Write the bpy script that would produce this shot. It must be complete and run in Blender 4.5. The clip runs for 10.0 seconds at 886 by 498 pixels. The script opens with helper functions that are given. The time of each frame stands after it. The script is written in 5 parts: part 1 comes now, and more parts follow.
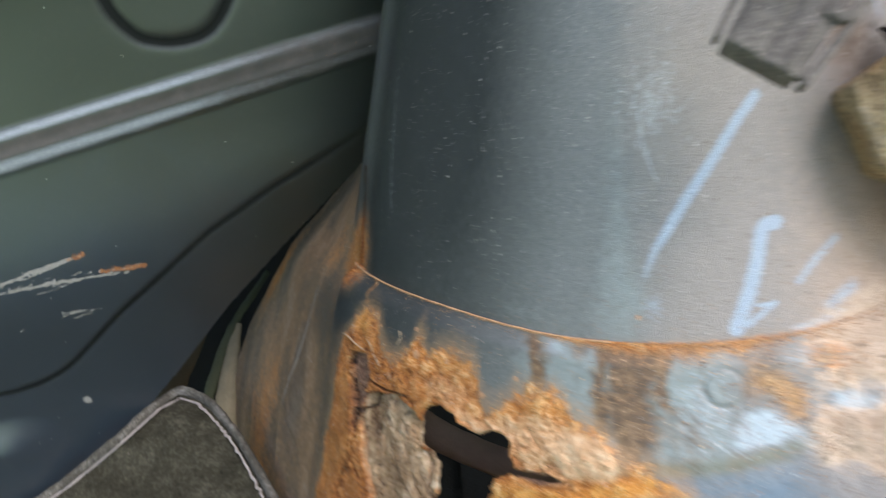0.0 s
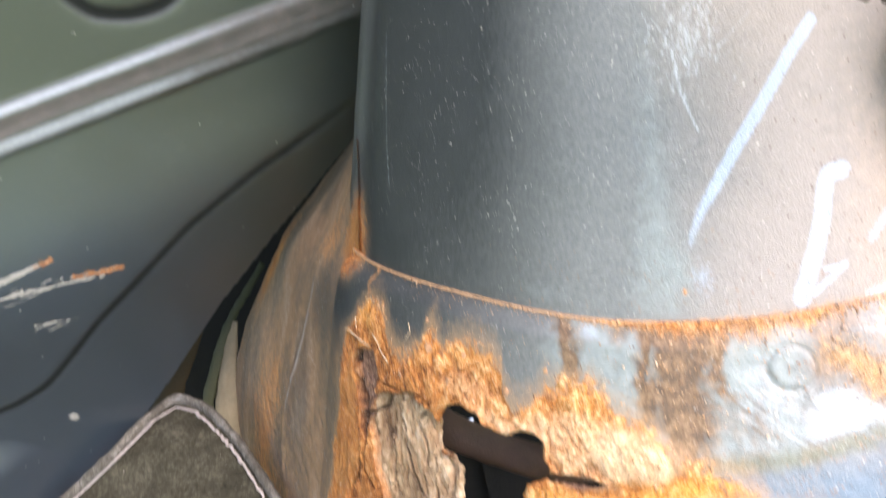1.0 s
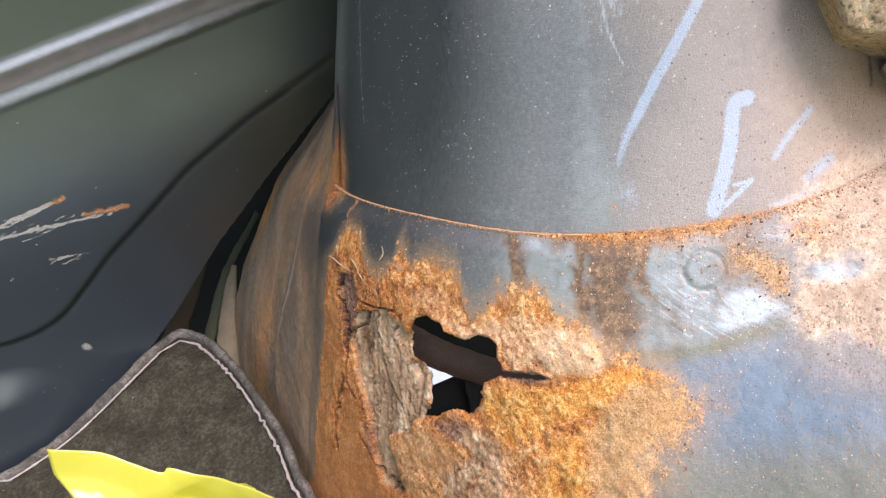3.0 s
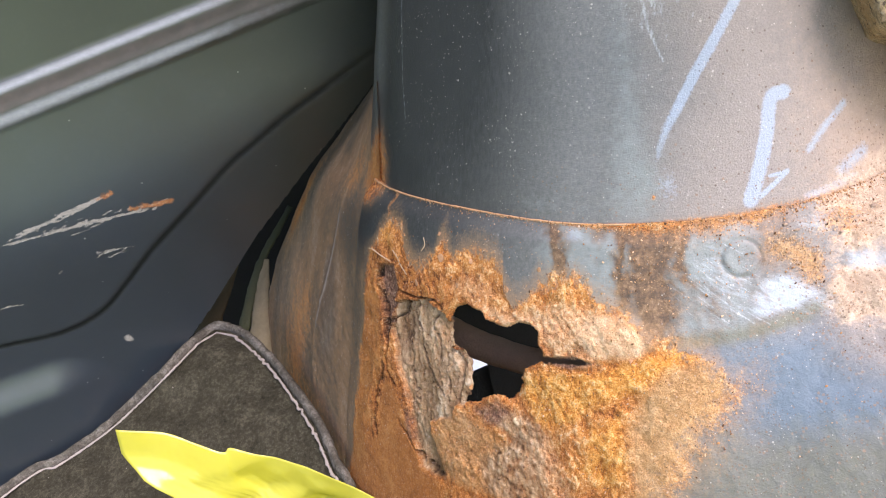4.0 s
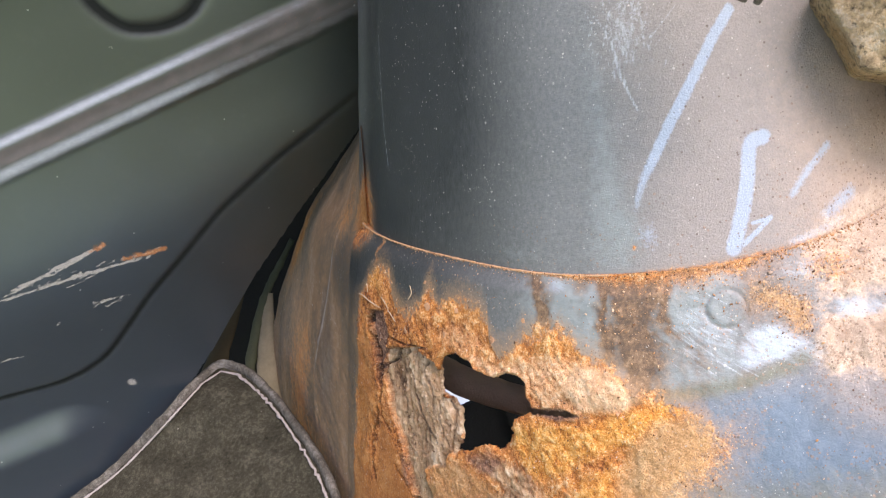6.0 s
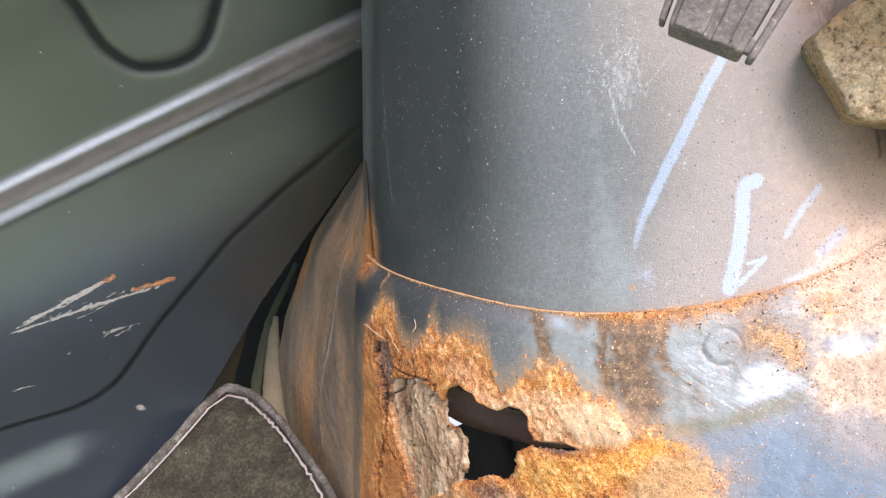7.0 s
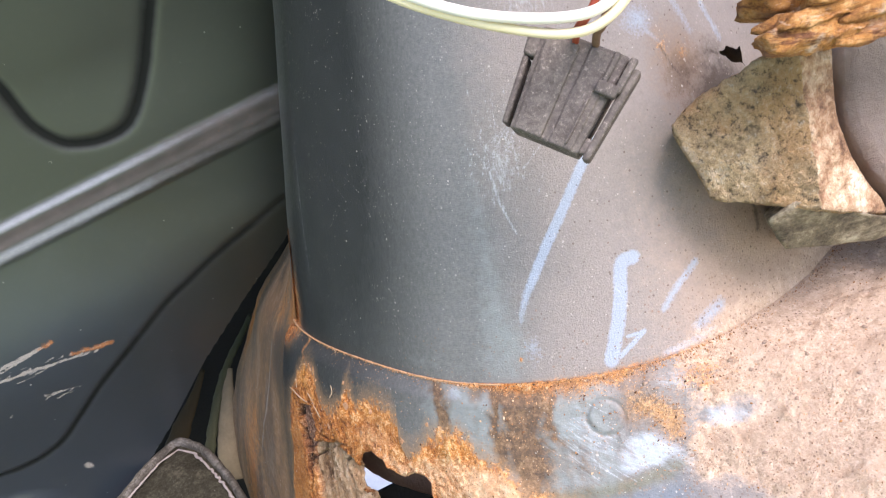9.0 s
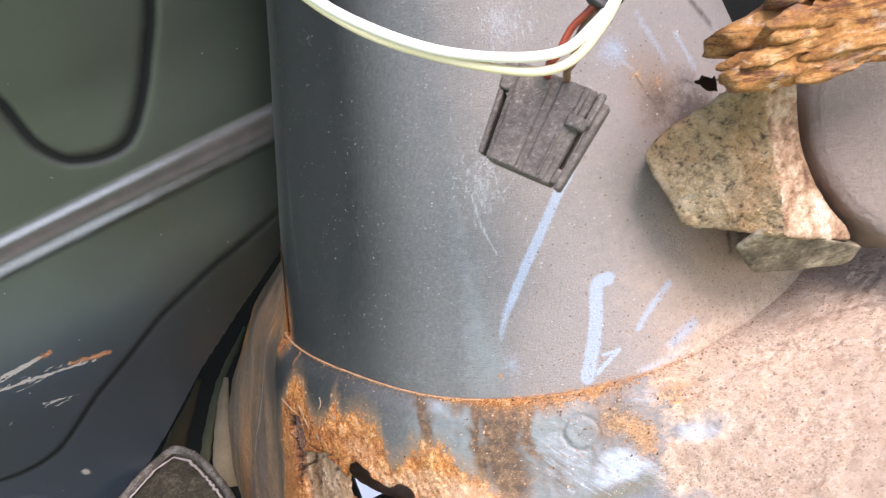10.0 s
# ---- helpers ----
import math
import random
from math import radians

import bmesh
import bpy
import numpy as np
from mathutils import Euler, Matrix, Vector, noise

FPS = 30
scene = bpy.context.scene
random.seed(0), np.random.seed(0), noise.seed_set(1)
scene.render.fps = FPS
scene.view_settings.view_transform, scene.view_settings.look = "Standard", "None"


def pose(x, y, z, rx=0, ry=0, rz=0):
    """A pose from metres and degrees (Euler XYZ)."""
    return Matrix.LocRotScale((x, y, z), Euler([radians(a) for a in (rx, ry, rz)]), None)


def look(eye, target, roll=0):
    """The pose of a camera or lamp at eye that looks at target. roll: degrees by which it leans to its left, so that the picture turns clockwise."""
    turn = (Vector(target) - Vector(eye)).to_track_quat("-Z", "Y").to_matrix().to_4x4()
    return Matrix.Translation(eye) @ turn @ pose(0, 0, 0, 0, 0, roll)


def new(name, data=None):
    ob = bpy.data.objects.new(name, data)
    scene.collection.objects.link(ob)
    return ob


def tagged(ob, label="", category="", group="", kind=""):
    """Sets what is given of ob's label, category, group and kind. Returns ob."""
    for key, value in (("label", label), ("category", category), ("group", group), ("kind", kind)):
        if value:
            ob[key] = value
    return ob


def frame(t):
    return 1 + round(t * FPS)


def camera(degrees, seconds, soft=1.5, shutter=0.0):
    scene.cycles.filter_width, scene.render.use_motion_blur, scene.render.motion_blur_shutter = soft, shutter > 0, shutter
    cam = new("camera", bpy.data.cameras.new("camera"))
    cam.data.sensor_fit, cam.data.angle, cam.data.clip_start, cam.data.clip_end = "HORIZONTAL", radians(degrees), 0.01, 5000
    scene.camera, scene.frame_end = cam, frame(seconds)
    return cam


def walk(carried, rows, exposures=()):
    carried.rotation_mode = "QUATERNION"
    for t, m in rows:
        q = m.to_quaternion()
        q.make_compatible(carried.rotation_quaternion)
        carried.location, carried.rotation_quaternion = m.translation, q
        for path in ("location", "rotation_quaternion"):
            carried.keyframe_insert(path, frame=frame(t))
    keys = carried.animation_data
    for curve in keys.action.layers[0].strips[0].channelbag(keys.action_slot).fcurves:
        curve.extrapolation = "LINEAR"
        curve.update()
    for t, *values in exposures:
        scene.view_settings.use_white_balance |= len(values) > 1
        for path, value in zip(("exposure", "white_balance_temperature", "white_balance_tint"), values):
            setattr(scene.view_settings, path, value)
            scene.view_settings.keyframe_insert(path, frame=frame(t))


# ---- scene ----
cam = camera(55.8, 10.0, soft=1.1, shutter=0.5)
METRES, EYE, TILT, LEAN, TURN = 0.26, 0.5, -22.0, 7.0, 0.0
ROWS = [
    (0.0, 0.0, 0.0, 0.0, 0.0, 0.0, -0.0),
    (0.2, -0.0568, 0.1145, 0.0288, 0.51, -0.47, 1.28),
    (0.5, -0.0753, 0.1383, 0.0458, 0.39, 0.35, 2.37),
    (0.7, -0.0259, 0.1672, 0.0594, 0.37, -0.14, 3.4),
    (1.0, -0.0082, 0.1552, 0.0009, 0.13, -1.5, 3.82),
    (1.2, 0.0117, 0.1381, -0.0293, 0.95, -3.22, 4.61),
    (1.5, 0.0123, 0.0837, -0.0693, -0.06, -3.21, 4.38),
    (1.8, 0.0573, 0.102, -0.0391, 0.63, -3.45, 4.66),
    (2.0, 0.0455, 0.0676, -0.0388, -0.33, -3.41, 4.67),
    (2.2, 0.0628, 0.0705, -0.0376, 0.36, -3.76, 4.82),
    (3.3, 0.0164, -0.014, -0.0749, 0.51, -3.26, 4.16),
    (3.5, -0.0138, -0.0284, -0.0604, 0.48, -3.55, 4.4),
    (4.0, -0.0034, -0.0365, -0.068, 1.18, -3.45, 4.44),
    (4.5, 0.0092, -0.0321, -0.0398, 1.46, -3.47, 5.17),
    (5.0, 0.0177, -0.0204, -0.0198, 1.82, -3.3, 6.0),
    (5.2, 0.0329, -0.0044, -0.0125, 2.66, -3.56, 6.21),
    (6.3, 0.0713, -0.0199, 0.0197, 3.05, -3.22, 6.56),
    (6.5, 0.0599, -0.0274, 0.0424, 2.91, -3.09, 6.44),
    (7.0, 0.0741, -0.0416, 0.0507, 3.09, -3.02, 6.87),
    (7.5, 0.1193, -0.055, 0.0728, 3.2, -2.66, 7.81),
    (8.0, 0.1855, -0.0457, 0.1032, 3.0, -2.2, 8.17),
    (8.5, 0.2088, -0.0511, 0.0926, 3.32, -1.77, 8.12),
    (9.0, 0.2416, -0.0718, 0.1056, 3.55, -1.41, 7.96),
    (9.5, 0.2405, -0.1019, 0.1191, 3.71, -1.28, 7.8),
    (10.0, 0.2745, -0.114, 0.1208, 3.78, -0.9, 7.41),
]
walk(cam, [(t, pose(0, 0, EYE, TILT, LEAN, TURN) @ pose(METRES * x, METRES * y, METRES * z, 90 + pitch, roll, yaw)) for t, x, y, z, yaw, pitch, roll in ROWS],
     exposures=[(0.0, 1.1, 6150, 10), (0.5, 1.95, 6250, 12), (1.0, 2.0, 6600, 18), (1.5, 1.72, 6650, 21), (2.0, 1.42, 6550, 22), (3.5, 1.46, 6600, 22), (5.0, 1.41, 6550, 22), (6.5, 1.51, 6550, 22), (7.5, 1.78, 6550, 22), (8.0, 1.78, 6550, 22),
                (9.0, 1.45, 6500, 23), (10.0, 1.46, 6500, 23)])

# ---- light ----
world = bpy.data.worlds.new("sky")
scene.world = world
world.use_nodes = True
wn = world.node_tree
sky = wn.nodes.new("ShaderNodeTexSky")
sky.sky_type, sky.sun_disc = "NISHITA", False
SUN_EL, SUN_AZ = 50.0, 138.0          # height over the horizon; clockwise from straight ahead (+y)
sky.sun_elevation, sky.sun_rotation = radians(SUN_EL), radians(SUN_AZ)
bg = wn.nodes["Background"]
wn.links.new(sky.outputs[0], bg.inputs[0])
bg.inputs[1].default_value = 0.125
sun = new("sun", bpy.data.lights.new("sun", "SUN"))
sun.data.energy, sun.data.angle, sun.data.color = 2.1, radians(40), (1.0, 0.95, 0.88)
sa, se = radians(SUN_AZ), radians(SUN_EL)
sun.matrix_world = look((math.sin(sa) * math.cos(se) * 5, math.cos(sa) * math.cos(se) * 5, math.sin(se) * 5), (0, 0, 0))


# ---- small tools ----
def lattice(ix, iy, iz, seed):
    h = np.sin(ix * 127.1 + iy * 311.7 + iz * 74.7 + seed * 53.3) * 43758.5453
    return h - np.floor(h)


def vnoise(p, scale, seed=0):
    """Smooth value noise, 0 to 1, at the rows of p."""
    q = np.asarray(p) * scale
    i = np.floor(q)
    f = q - i
    f = f * f * (3 - 2 * f)
    out = 0
    for dx in (0, 1):
        for dy in (0, 1):
            for dz in (0, 1):
                w = (f[:, 0] if dx else 1 - f[:, 0]) * (f[:, 1] if dy else 1 - f[:, 1]) * (f[:, 2] if dz else 1 - f[:, 2])
                out = out + w * lattice(i[:, 0] + dx, i[:, 1] + dy, i[:, 2] + dz, seed)
    return out


def fbm(p, scale, octaves=4, seed=0):
    a, tot, out = 1.0, 0.0, 0.0
    for k in range(octaves):
        out = out + a * vnoise(p, scale * 2 ** k, seed + k)
        tot += a
        a *= 0.55
    return out / tot


def step(lo, hi, x):
    f = np.clip((x - lo) / (hi - lo), 0, 1)
    return f * f * (3 - 2 * f)


def table(tab, x):
    return np.interp(x, [a for a, _ in tab], [b for _, b in tab])


def smooth_table(tab, x, width=5.0):
    """A table with its corners rounded off."""
    g = np.arange(tab[0][0] - 20, tab[-1][0] + 20, 0.5)
    k = np.exp(-(np.arange(-40, 41) * 0.5 / width) ** 2)
    v = np.convolve(np.pad(table(tab, g), 40, mode="edge"), k / k.sum(), mode="valid")
    return np.interp(x, g, v)


def inside(a, b, pts):
    """Distance into a closed polygon; negative outside."""
    odd = np.zeros(np.shape(a), bool)
    for (x0, y0), (x1, y1) in zip(pts, pts[1:] + pts[:1]):
        if y0 != y1:
            odd ^= ((b < y0) != (b < y1)) & (a < x0 + (b - y0) * (x1 - x0) / (y1 - y0))
    return np.where(odd, 1, -1) * stroke(a, b, pts + pts[:1])


def stroke(a, b, pts):
    """Distance of the points (a, b) from a polyline."""
    best = np.full(np.shape(a), 1e9)
    for (x0, y0), (x1, y1) in zip(pts, pts[1:]):
        dx, dy = x1 - x0, y1 - y0
        k = np.clip(((a - x0) * dx + (b - y0) * dy) / (dx * dx + dy * dy), 0, 1)
        best = np.minimum(best, np.hypot(a - x0 - k * dx, b - y0 - k * dy))
    return best


def blob(a, b, ca, cb, ra, rb):
    """1 in the middle of an ellipse, 0.5 on its edge."""
    return np.clip(1 - 0.5 * np.hypot((a - ca) / ra, (b - cb) / rb), 0, 1)


def line_mask(a, b, pts, half, soft=0.8):
    """0.5 at half a width's distance from a polyline, 1 on it."""
    return np.clip(0.5 + (half - stroke(a, b, pts)) / (2 * soft * max(half, 0.4)), 0, 1)


def region(a, m, pts, soft=2.0, k=2.4):
    """1 inside a polygon given in degrees and mm, 0.5 on its edge."""
    return np.clip(0.5 + inside(a, m, [(t * k, q) for t, q in pts]) / (2 * soft), 0, 1)


def sheet(name, co, shape, masks, keep=None):
    """A grid mesh out of rows and columns of points, with float attributes; keep: which faces stay."""
    n, m = shape
    idx = np.arange(n * m).reshape(n, m)
    quads = np.stack([idx[:-1, :-1], idx[1:, :-1], idx[1:, 1:], idx[:-1, 1:]], -1).reshape(-1, 4)
    if keep is not None:
        quads = quads[keep]
    used = np.zeros(n * m, bool)
    used[quads.ravel()] = True
    remap = np.cumsum(used) - 1
    me = bpy.data.meshes.new(name)
    me.vertices.add(int(used.sum()))
    me.vertices.foreach_set("co", co[used].astype(np.float32).ravel())
    q = remap[quads].astype(np.int32)
    me.loops.add(q.size)
    me.loops.foreach_set("vertex_index", q.ravel())
    me.polygons.add(len(q))
    me.polygons.foreach_set("loop_start", np.arange(0, q.size, 4, dtype=np.int32))
    me.polygons.foreach_set("use_smooth", np.ones(len(q), bool))
    for key, val in masks.items():
        me.attributes.new(key, "FLOAT", "POINT").data.foreach_set("value", np.asarray(val)[used].astype(np.float32))
    me.update(calc_edges=True)
    me.validate()
    return me


def thing(name, label, category, kind="", group=""):
    return tagged(new(name), label, category, group, kind)


def link_part(name, me, material, parent, label=""):
    ob = new(name, me)
    ob.parent = parent
    if material and not me.materials:
        me.materials.append(material)
    if label:
        ob["label"] = label
    return ob


def part(name, bm, material, parent, label="", smooth=True):
    me = bpy.data.meshes.new(name)
    bm.to_mesh(me)
    bm.free()
    if smooth:
        me.polygons.foreach_set("use_smooth", np.ones(len(me.polygons), bool))
    return link_part(name, me, material, parent, label)


def thick(ob, t, offset=-1):
    mod = ob.modifiers.new("thickness", "SOLIDIFY")
    mod.thickness, mod.offset = t, offset
    return ob


def spline(pts, n=10):
    """Points along a smooth curve through pts."""
    p = [Vector(a) for a in pts]
    p = [2 * p[0] - p[1]] + p + [2 * p[-1] - p[-2]]
    out = []
    for i in range(1, len(p) - 2):
        for k in range(n):
            t = k / n
            out.append(0.5 * ((2 * p[i]) + (p[i + 1] - p[i - 1]) * t + (2 * p[i - 1] - 5 * p[i] + 4 * p[i + 1] - p[i + 2]) * t * t
                              + (3 * p[i] - p[i - 1] - 3 * p[i + 1] + p[i + 2]) * t ** 3))
    return out + [p[-2]]


def tube(pts, radius, seg=12, n=10, flat=1.0, wobble=0.0, up=(0, 0, 1), begin=1.0):
    """A closed tube along a smooth curve; flat squeezes it along its second axis; begin: share of the radius that it starts with."""
    path = spline(pts, n)
    bm = bmesh.new()
    rings = []
    side = Vector(up)
    for i, c in enumerate(path):
        d = (path[min(i + 1, len(path) - 1)] - path[max(i - 1, 0)]).normalized()
        side = (side - d * side.dot(d)).normalized()
        other = d.cross(side)
        r = radius * (begin + (1 - begin) * i / (len(path) - 1)) * (1 + wobble * (noise.noise(c * 260) + 0.6 * noise.noise(c * 700)))
        rings.append([bm.verts.new(c + (side * math.cos(a) + other * math.sin(a) * flat) * r)
                      for a in (2 * math.pi * k / seg for k in range(seg))])
    for ra, rb in zip(rings, rings[1:]):
        for k in range(seg):
            bm.faces.new((ra[k], ra[(k + 1) % seg], rb[(k + 1) % seg], rb[k]))
    bm.faces.new(rings[0][::-1])
    bm.faces.new(rings[-1])
    bmesh.ops.recalc_face_normals(bm, faces=bm.faces)
    return bm


def box(bm, size, m=Matrix(), bevel=0.0006, seg=2):
    """A bevelled box in bm."""
    made = bmesh.ops.create_cube(bm, size=1, matrix=m @ Matrix.Diagonal((*size, 1)))
    edges = list({e for v in made["verts"] for e in v.link_edges})
    if bevel:
        bmesh.ops.bevel(bm, geom=edges, offset=bevel, segments=seg, affect="EDGES", profile=0.6)


# ---- materials ----
class Mat:
    """A node material with short calls for its layers."""

    def __init__(self, name, rough=0.6, metal=0.0, spec=0.5):
        self.m = bpy.data.materials.new(name)
        self.m.use_nodes = True
        self.t = self.m.node_tree
        self.b = self.t.nodes["Principled BSDF"]
        self.b.inputs["Roughness"].default_value = rough
        self.b.inputs["Metallic"].default_value = metal
        self.b.inputs["Specular IOR Level"].default_value = spec
        self.co = self.t.nodes.new("ShaderNodeTexCoord").outputs["Object"]

    def n(self, kind, **given):
        node = self.t.nodes.new(kind)
        for key, val in given.items():
            sock = node.inputs[int(key[1:])] if key[0] == "i" and key[1:].isdigit() else node.inputs[key]
            self.put(sock, val)
        return node

    def put(self, sock, val):
        if isinstance(val, bpy.types.NodeSocket):
            self.t.links.new(val, sock)
        else:
            sock.default_value = val

    def math(self, op, a, b=0.0, c=0.0, clamp=False):
        node = self.n("ShaderNodeMath", i0=a, i1=b, i2=c)
        node.operation, node.use_clamp = op, clamp
        return node.outputs[0]

    def noise(self, scale, detail=4.0, rough=0.6, stretch=None, distort=0.0, turn=0.0):
        co = self.co
        if turn:
            node = self.n("ShaderNodeMapping", Vector=co)
            node.inputs["Rotation"].default_value = (0, radians(turn), 0)
            co = node.outputs[0]
        if stretch:
            node = self.n("ShaderNodeMapping", Vector=co)
            node.inputs["Scale"].default_value = stretch
            co = node.outputs[0]
        return self.n("ShaderNodeTexNoise", Vector=co, Scale=scale, Detail=detail, Roughness=rough, Distortion=distort).outputs[0]

    def cells(self, scale):
        return self.n("ShaderNodeTexVoronoi", Vector=self.co, Scale=scale)

    def attr(self, name):
        node = self.t.nodes.new("ShaderNodeAttribute")
        node.attribute_name = name
        return node.outputs["Fac"]

    def mix(self, fac, a, b):
        node = self.t.nodes.new("ShaderNodeMix")
        node.data_type = "RGBA"
        self.put(node.inputs[0], fac)
        self.put(node.inputs[6], (*a, 1) if isinstance(a, tuple) else a)
        self.put(node.inputs[7], (*b, 1) if isinstance(b, tuple) else b)
        return node.outputs[2]

    def fmix(self, fac, a, b):
        node = self.t.nodes.new("ShaderNodeMix")
        self.put(node.inputs[0], fac)
        self.put(node.inputs[2], a)
        self.put(node.inputs[3], b)
        return node.outputs[0]

    def ramp(self, fac, stops):
        node = self.n("ShaderNodeValToRGB", Fac=fac)
        el = node.color_ramp.elements
        while len(el) < len(stops):
            el.new(0.5)
        for e, (p, c) in zip(el, stops):
            e.position, e.color = p, (*c, 1)
        return node.outputs[0]

    def edge(self, mask, rag, amp=0.5, sharp=5.0):
        """A mask cut at one half along a ragged line."""
        d = self.math("MULTIPLY_ADD", rag, amp, -0.5 * amp)
        s = self.math("ADD", mask, d)
        return self.math("MULTIPLY_ADD", s, sharp, 0.5 - 0.5 * sharp, clamp=True)

    def band(self, x, lo, hi):
        node = self.n("ShaderNodeMapRange", Value=x)
        node.inputs[1].default_value, node.inputs[2].default_value = lo, hi
        return node.outputs[0]

    def done(self, colour, rough=None, height=None, relief=0.0005, strength=1.0):
        self.put(self.b.inputs["Base Color"], (*colour, 1) if isinstance(colour, tuple) else colour)
        if rough is not None:
            self.put(self.b.inputs["Roughness"], rough)
        if height is not None:
            bump = self.n("ShaderNodeBump", Height=height, Distance=relief, Strength=strength)
            self.t.links.new(bump.outputs[0], self.b.inputs["Normal"])
        return self.m


def rust_ramp(k, fac, dark=1.0):
    return k.ramp(fac, [(0.18, (0.15 * dark, 0.052 * dark, 0.018 * dark)), (0.40, (0.58 * dark, 0.190 * dark, 0.043 * dark)),
                        (0.60, (0.78 * dark, 0.312 * dark, 0.090 * dark)), (0.82, (0.80 * dark, 0.47 * dark, 0.23 * dark))])


def arch_paint():
    """Blue-grey body paint of the wheel arch with dust, chalk, bare zinc and rust on it."""
    k = Mat("arch_paint", 0.4, spec=0.42)
    fine, mid, big = k.noise(1100, 3), k.noise(260, 7, 0.78), k.noise(60, 4)
    brush = k.noise(90, 5, 0.7, stretch=(9, 9, 0.35))
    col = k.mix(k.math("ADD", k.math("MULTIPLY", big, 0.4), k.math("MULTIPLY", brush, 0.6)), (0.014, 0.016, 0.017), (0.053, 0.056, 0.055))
    # grey dust film; on the drum it also carries light and reflection as colour
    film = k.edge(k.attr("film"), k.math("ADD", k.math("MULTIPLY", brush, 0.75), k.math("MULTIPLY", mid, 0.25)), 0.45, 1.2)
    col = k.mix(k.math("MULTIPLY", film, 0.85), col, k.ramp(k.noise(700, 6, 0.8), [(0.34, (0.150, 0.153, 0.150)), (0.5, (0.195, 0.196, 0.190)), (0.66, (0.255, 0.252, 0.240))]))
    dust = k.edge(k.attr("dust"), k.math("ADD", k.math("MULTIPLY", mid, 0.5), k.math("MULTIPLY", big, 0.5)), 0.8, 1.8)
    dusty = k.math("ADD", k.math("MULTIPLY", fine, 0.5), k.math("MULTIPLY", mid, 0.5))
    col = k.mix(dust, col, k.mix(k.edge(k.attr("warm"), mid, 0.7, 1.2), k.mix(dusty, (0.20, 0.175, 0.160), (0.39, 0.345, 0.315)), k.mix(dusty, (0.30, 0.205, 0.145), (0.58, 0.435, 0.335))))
    pale = k.edge(k.attr("pale"), mid, 0.9, 3.0)
    col = k.mix(pale, col, k.mix(k.noise(200, 6, 0.75), (0.165, 0.182, 0.176), (0.30, 0.325, 0.318)))
    blue = k.edge(k.attr("blue"), k.noise(150, 8, 0.8), 0.5, 1.3)
    col = k.mix(blue, col, k.mix(k.noise(120, 7, 0.75, stretch=(2, 2, 0.6)), (0.088, 0.122, 0.152), (0.190, 0.242, 0.295)))
    olive = k.edge(k.attr("olive"), mid, 0.9, 1.6)
    col = k.mix(k.math("MULTIPLY", olive, 0.8), col, k.mix(mid, (0.105, 0.110, 0.075), (0.200, 0.200, 0.140)))
    white = k.edge(k.attr("white"), k.noise(210, 7, 0.8, stretch=(0.45, 0.45, 2.6), turn=-24), 1.2, 2.4)
    col = k.mix(white, col, k.mix(mid, (0.28, 0.325, 0.360), (0.45, 0.50, 0.53)))
    chalk = k.edge(k.attr("chalk"), k.math("ADD", k.math("MULTIPLY", fine, 0.6), k.math("MULTIPLY", mid, 0.4)), 1.0, 2.6)
    col = k.mix(k.math("MULTIPLY", chalk, 0.9), col, k.mix(mid, (0.29, 0.345, 0.43), (0.43, 0.49, 0.58)))
    scratch = k.edge(k.attr("scratch"), k.noise(420, 6, 0.8, stretch=(3.0, 3.0, 0.5)), 0.8, 5.0)
    col = k.mix(k.math("MULTIPLY", scratch, 0.45), col, (0.58, 0.62, 0.66))
    brown = k.edge(k.attr("brown"), mid, 0.6, 1.6)
    col = k.mix(brown, col, k.ramp(k.math("ADD", k.math("MULTIPLY", k.noise(11, 2, 0.5, stretch=(4, 4, 0.4)), 0.55), k.math("MULTIPLY", mid, 0.45)), [(0.34, (0.085, 0.062, 0.042)), (0.46, (0.150, 0.102, 0.064)), (0.56, (0.230, 0.135, 0.072)), (0.68, (0.30, 0.21, 0.145))]))
    sand = k.edge(k.attr("sand"), k.math("ADD", k.math("MULTIPLY", mid, 0.5), k.math("MULTIPLY", k.noise(600, 5, 0.8), 0.5)), 1.8, 2.2)
    col = k.mix(sand, col, k.mix(k.math("MULTIPLY", k.band(k.noise(26, 5, 0.65), 0.42, 0.58), 0.75), k.ramp(k.noise(420, 8, 0.8), [(0.32, (0.27, 0.170, 0.108)), (0.44, (0.50, 0.355, 0.250)), (0.56, (0.64, 0.485, 0.365)), (0.68, (0.80, 0.66, 0.53))]), k.ramp(k.noise(110, 6, 0.7), [(0.36, (0.43, 0.305, 0.215)), (0.5, (0.53, 0.395, 0.290)), (0.64, (0.62, 0.49, 0.385))])))
    blot = k.noise(300, 8, 0.8)
    stain = k.edge(k.attr("stain"), k.math("ADD", k.math("MULTIPLY", k.noise(130, 8, 0.8), 0.5), k.math("MULTIPLY", blot, 0.5)), 1.1, 1.7)
    col = k.mix(k.math("MULTIPLY", stain, 0.9), col, k.ramp(blot, [(0.36, (0.045, 0.024, 0.013)), (0.47, (0.105, 0.055, 0.026)), (0.56, (0.20, 0.108, 0.050)), (0.67, (0.42, 0.27, 0.16))]))
    # rust in its tints
    grit, crumb, patch = k.noise(1500, 2, 0.6), k.noise(600, 6, 0.78, stretch=(1.2, 1.2, 0.9)), k.noise(75, 8, 0.78)
    rag = k.math("ADD", k.math("MULTIPLY", mid, 0.6), k.math("MULTIPLY", fine, 0.4))
    rust = k.edge(k.attr("rust"), rag, 1.3, 3.0)
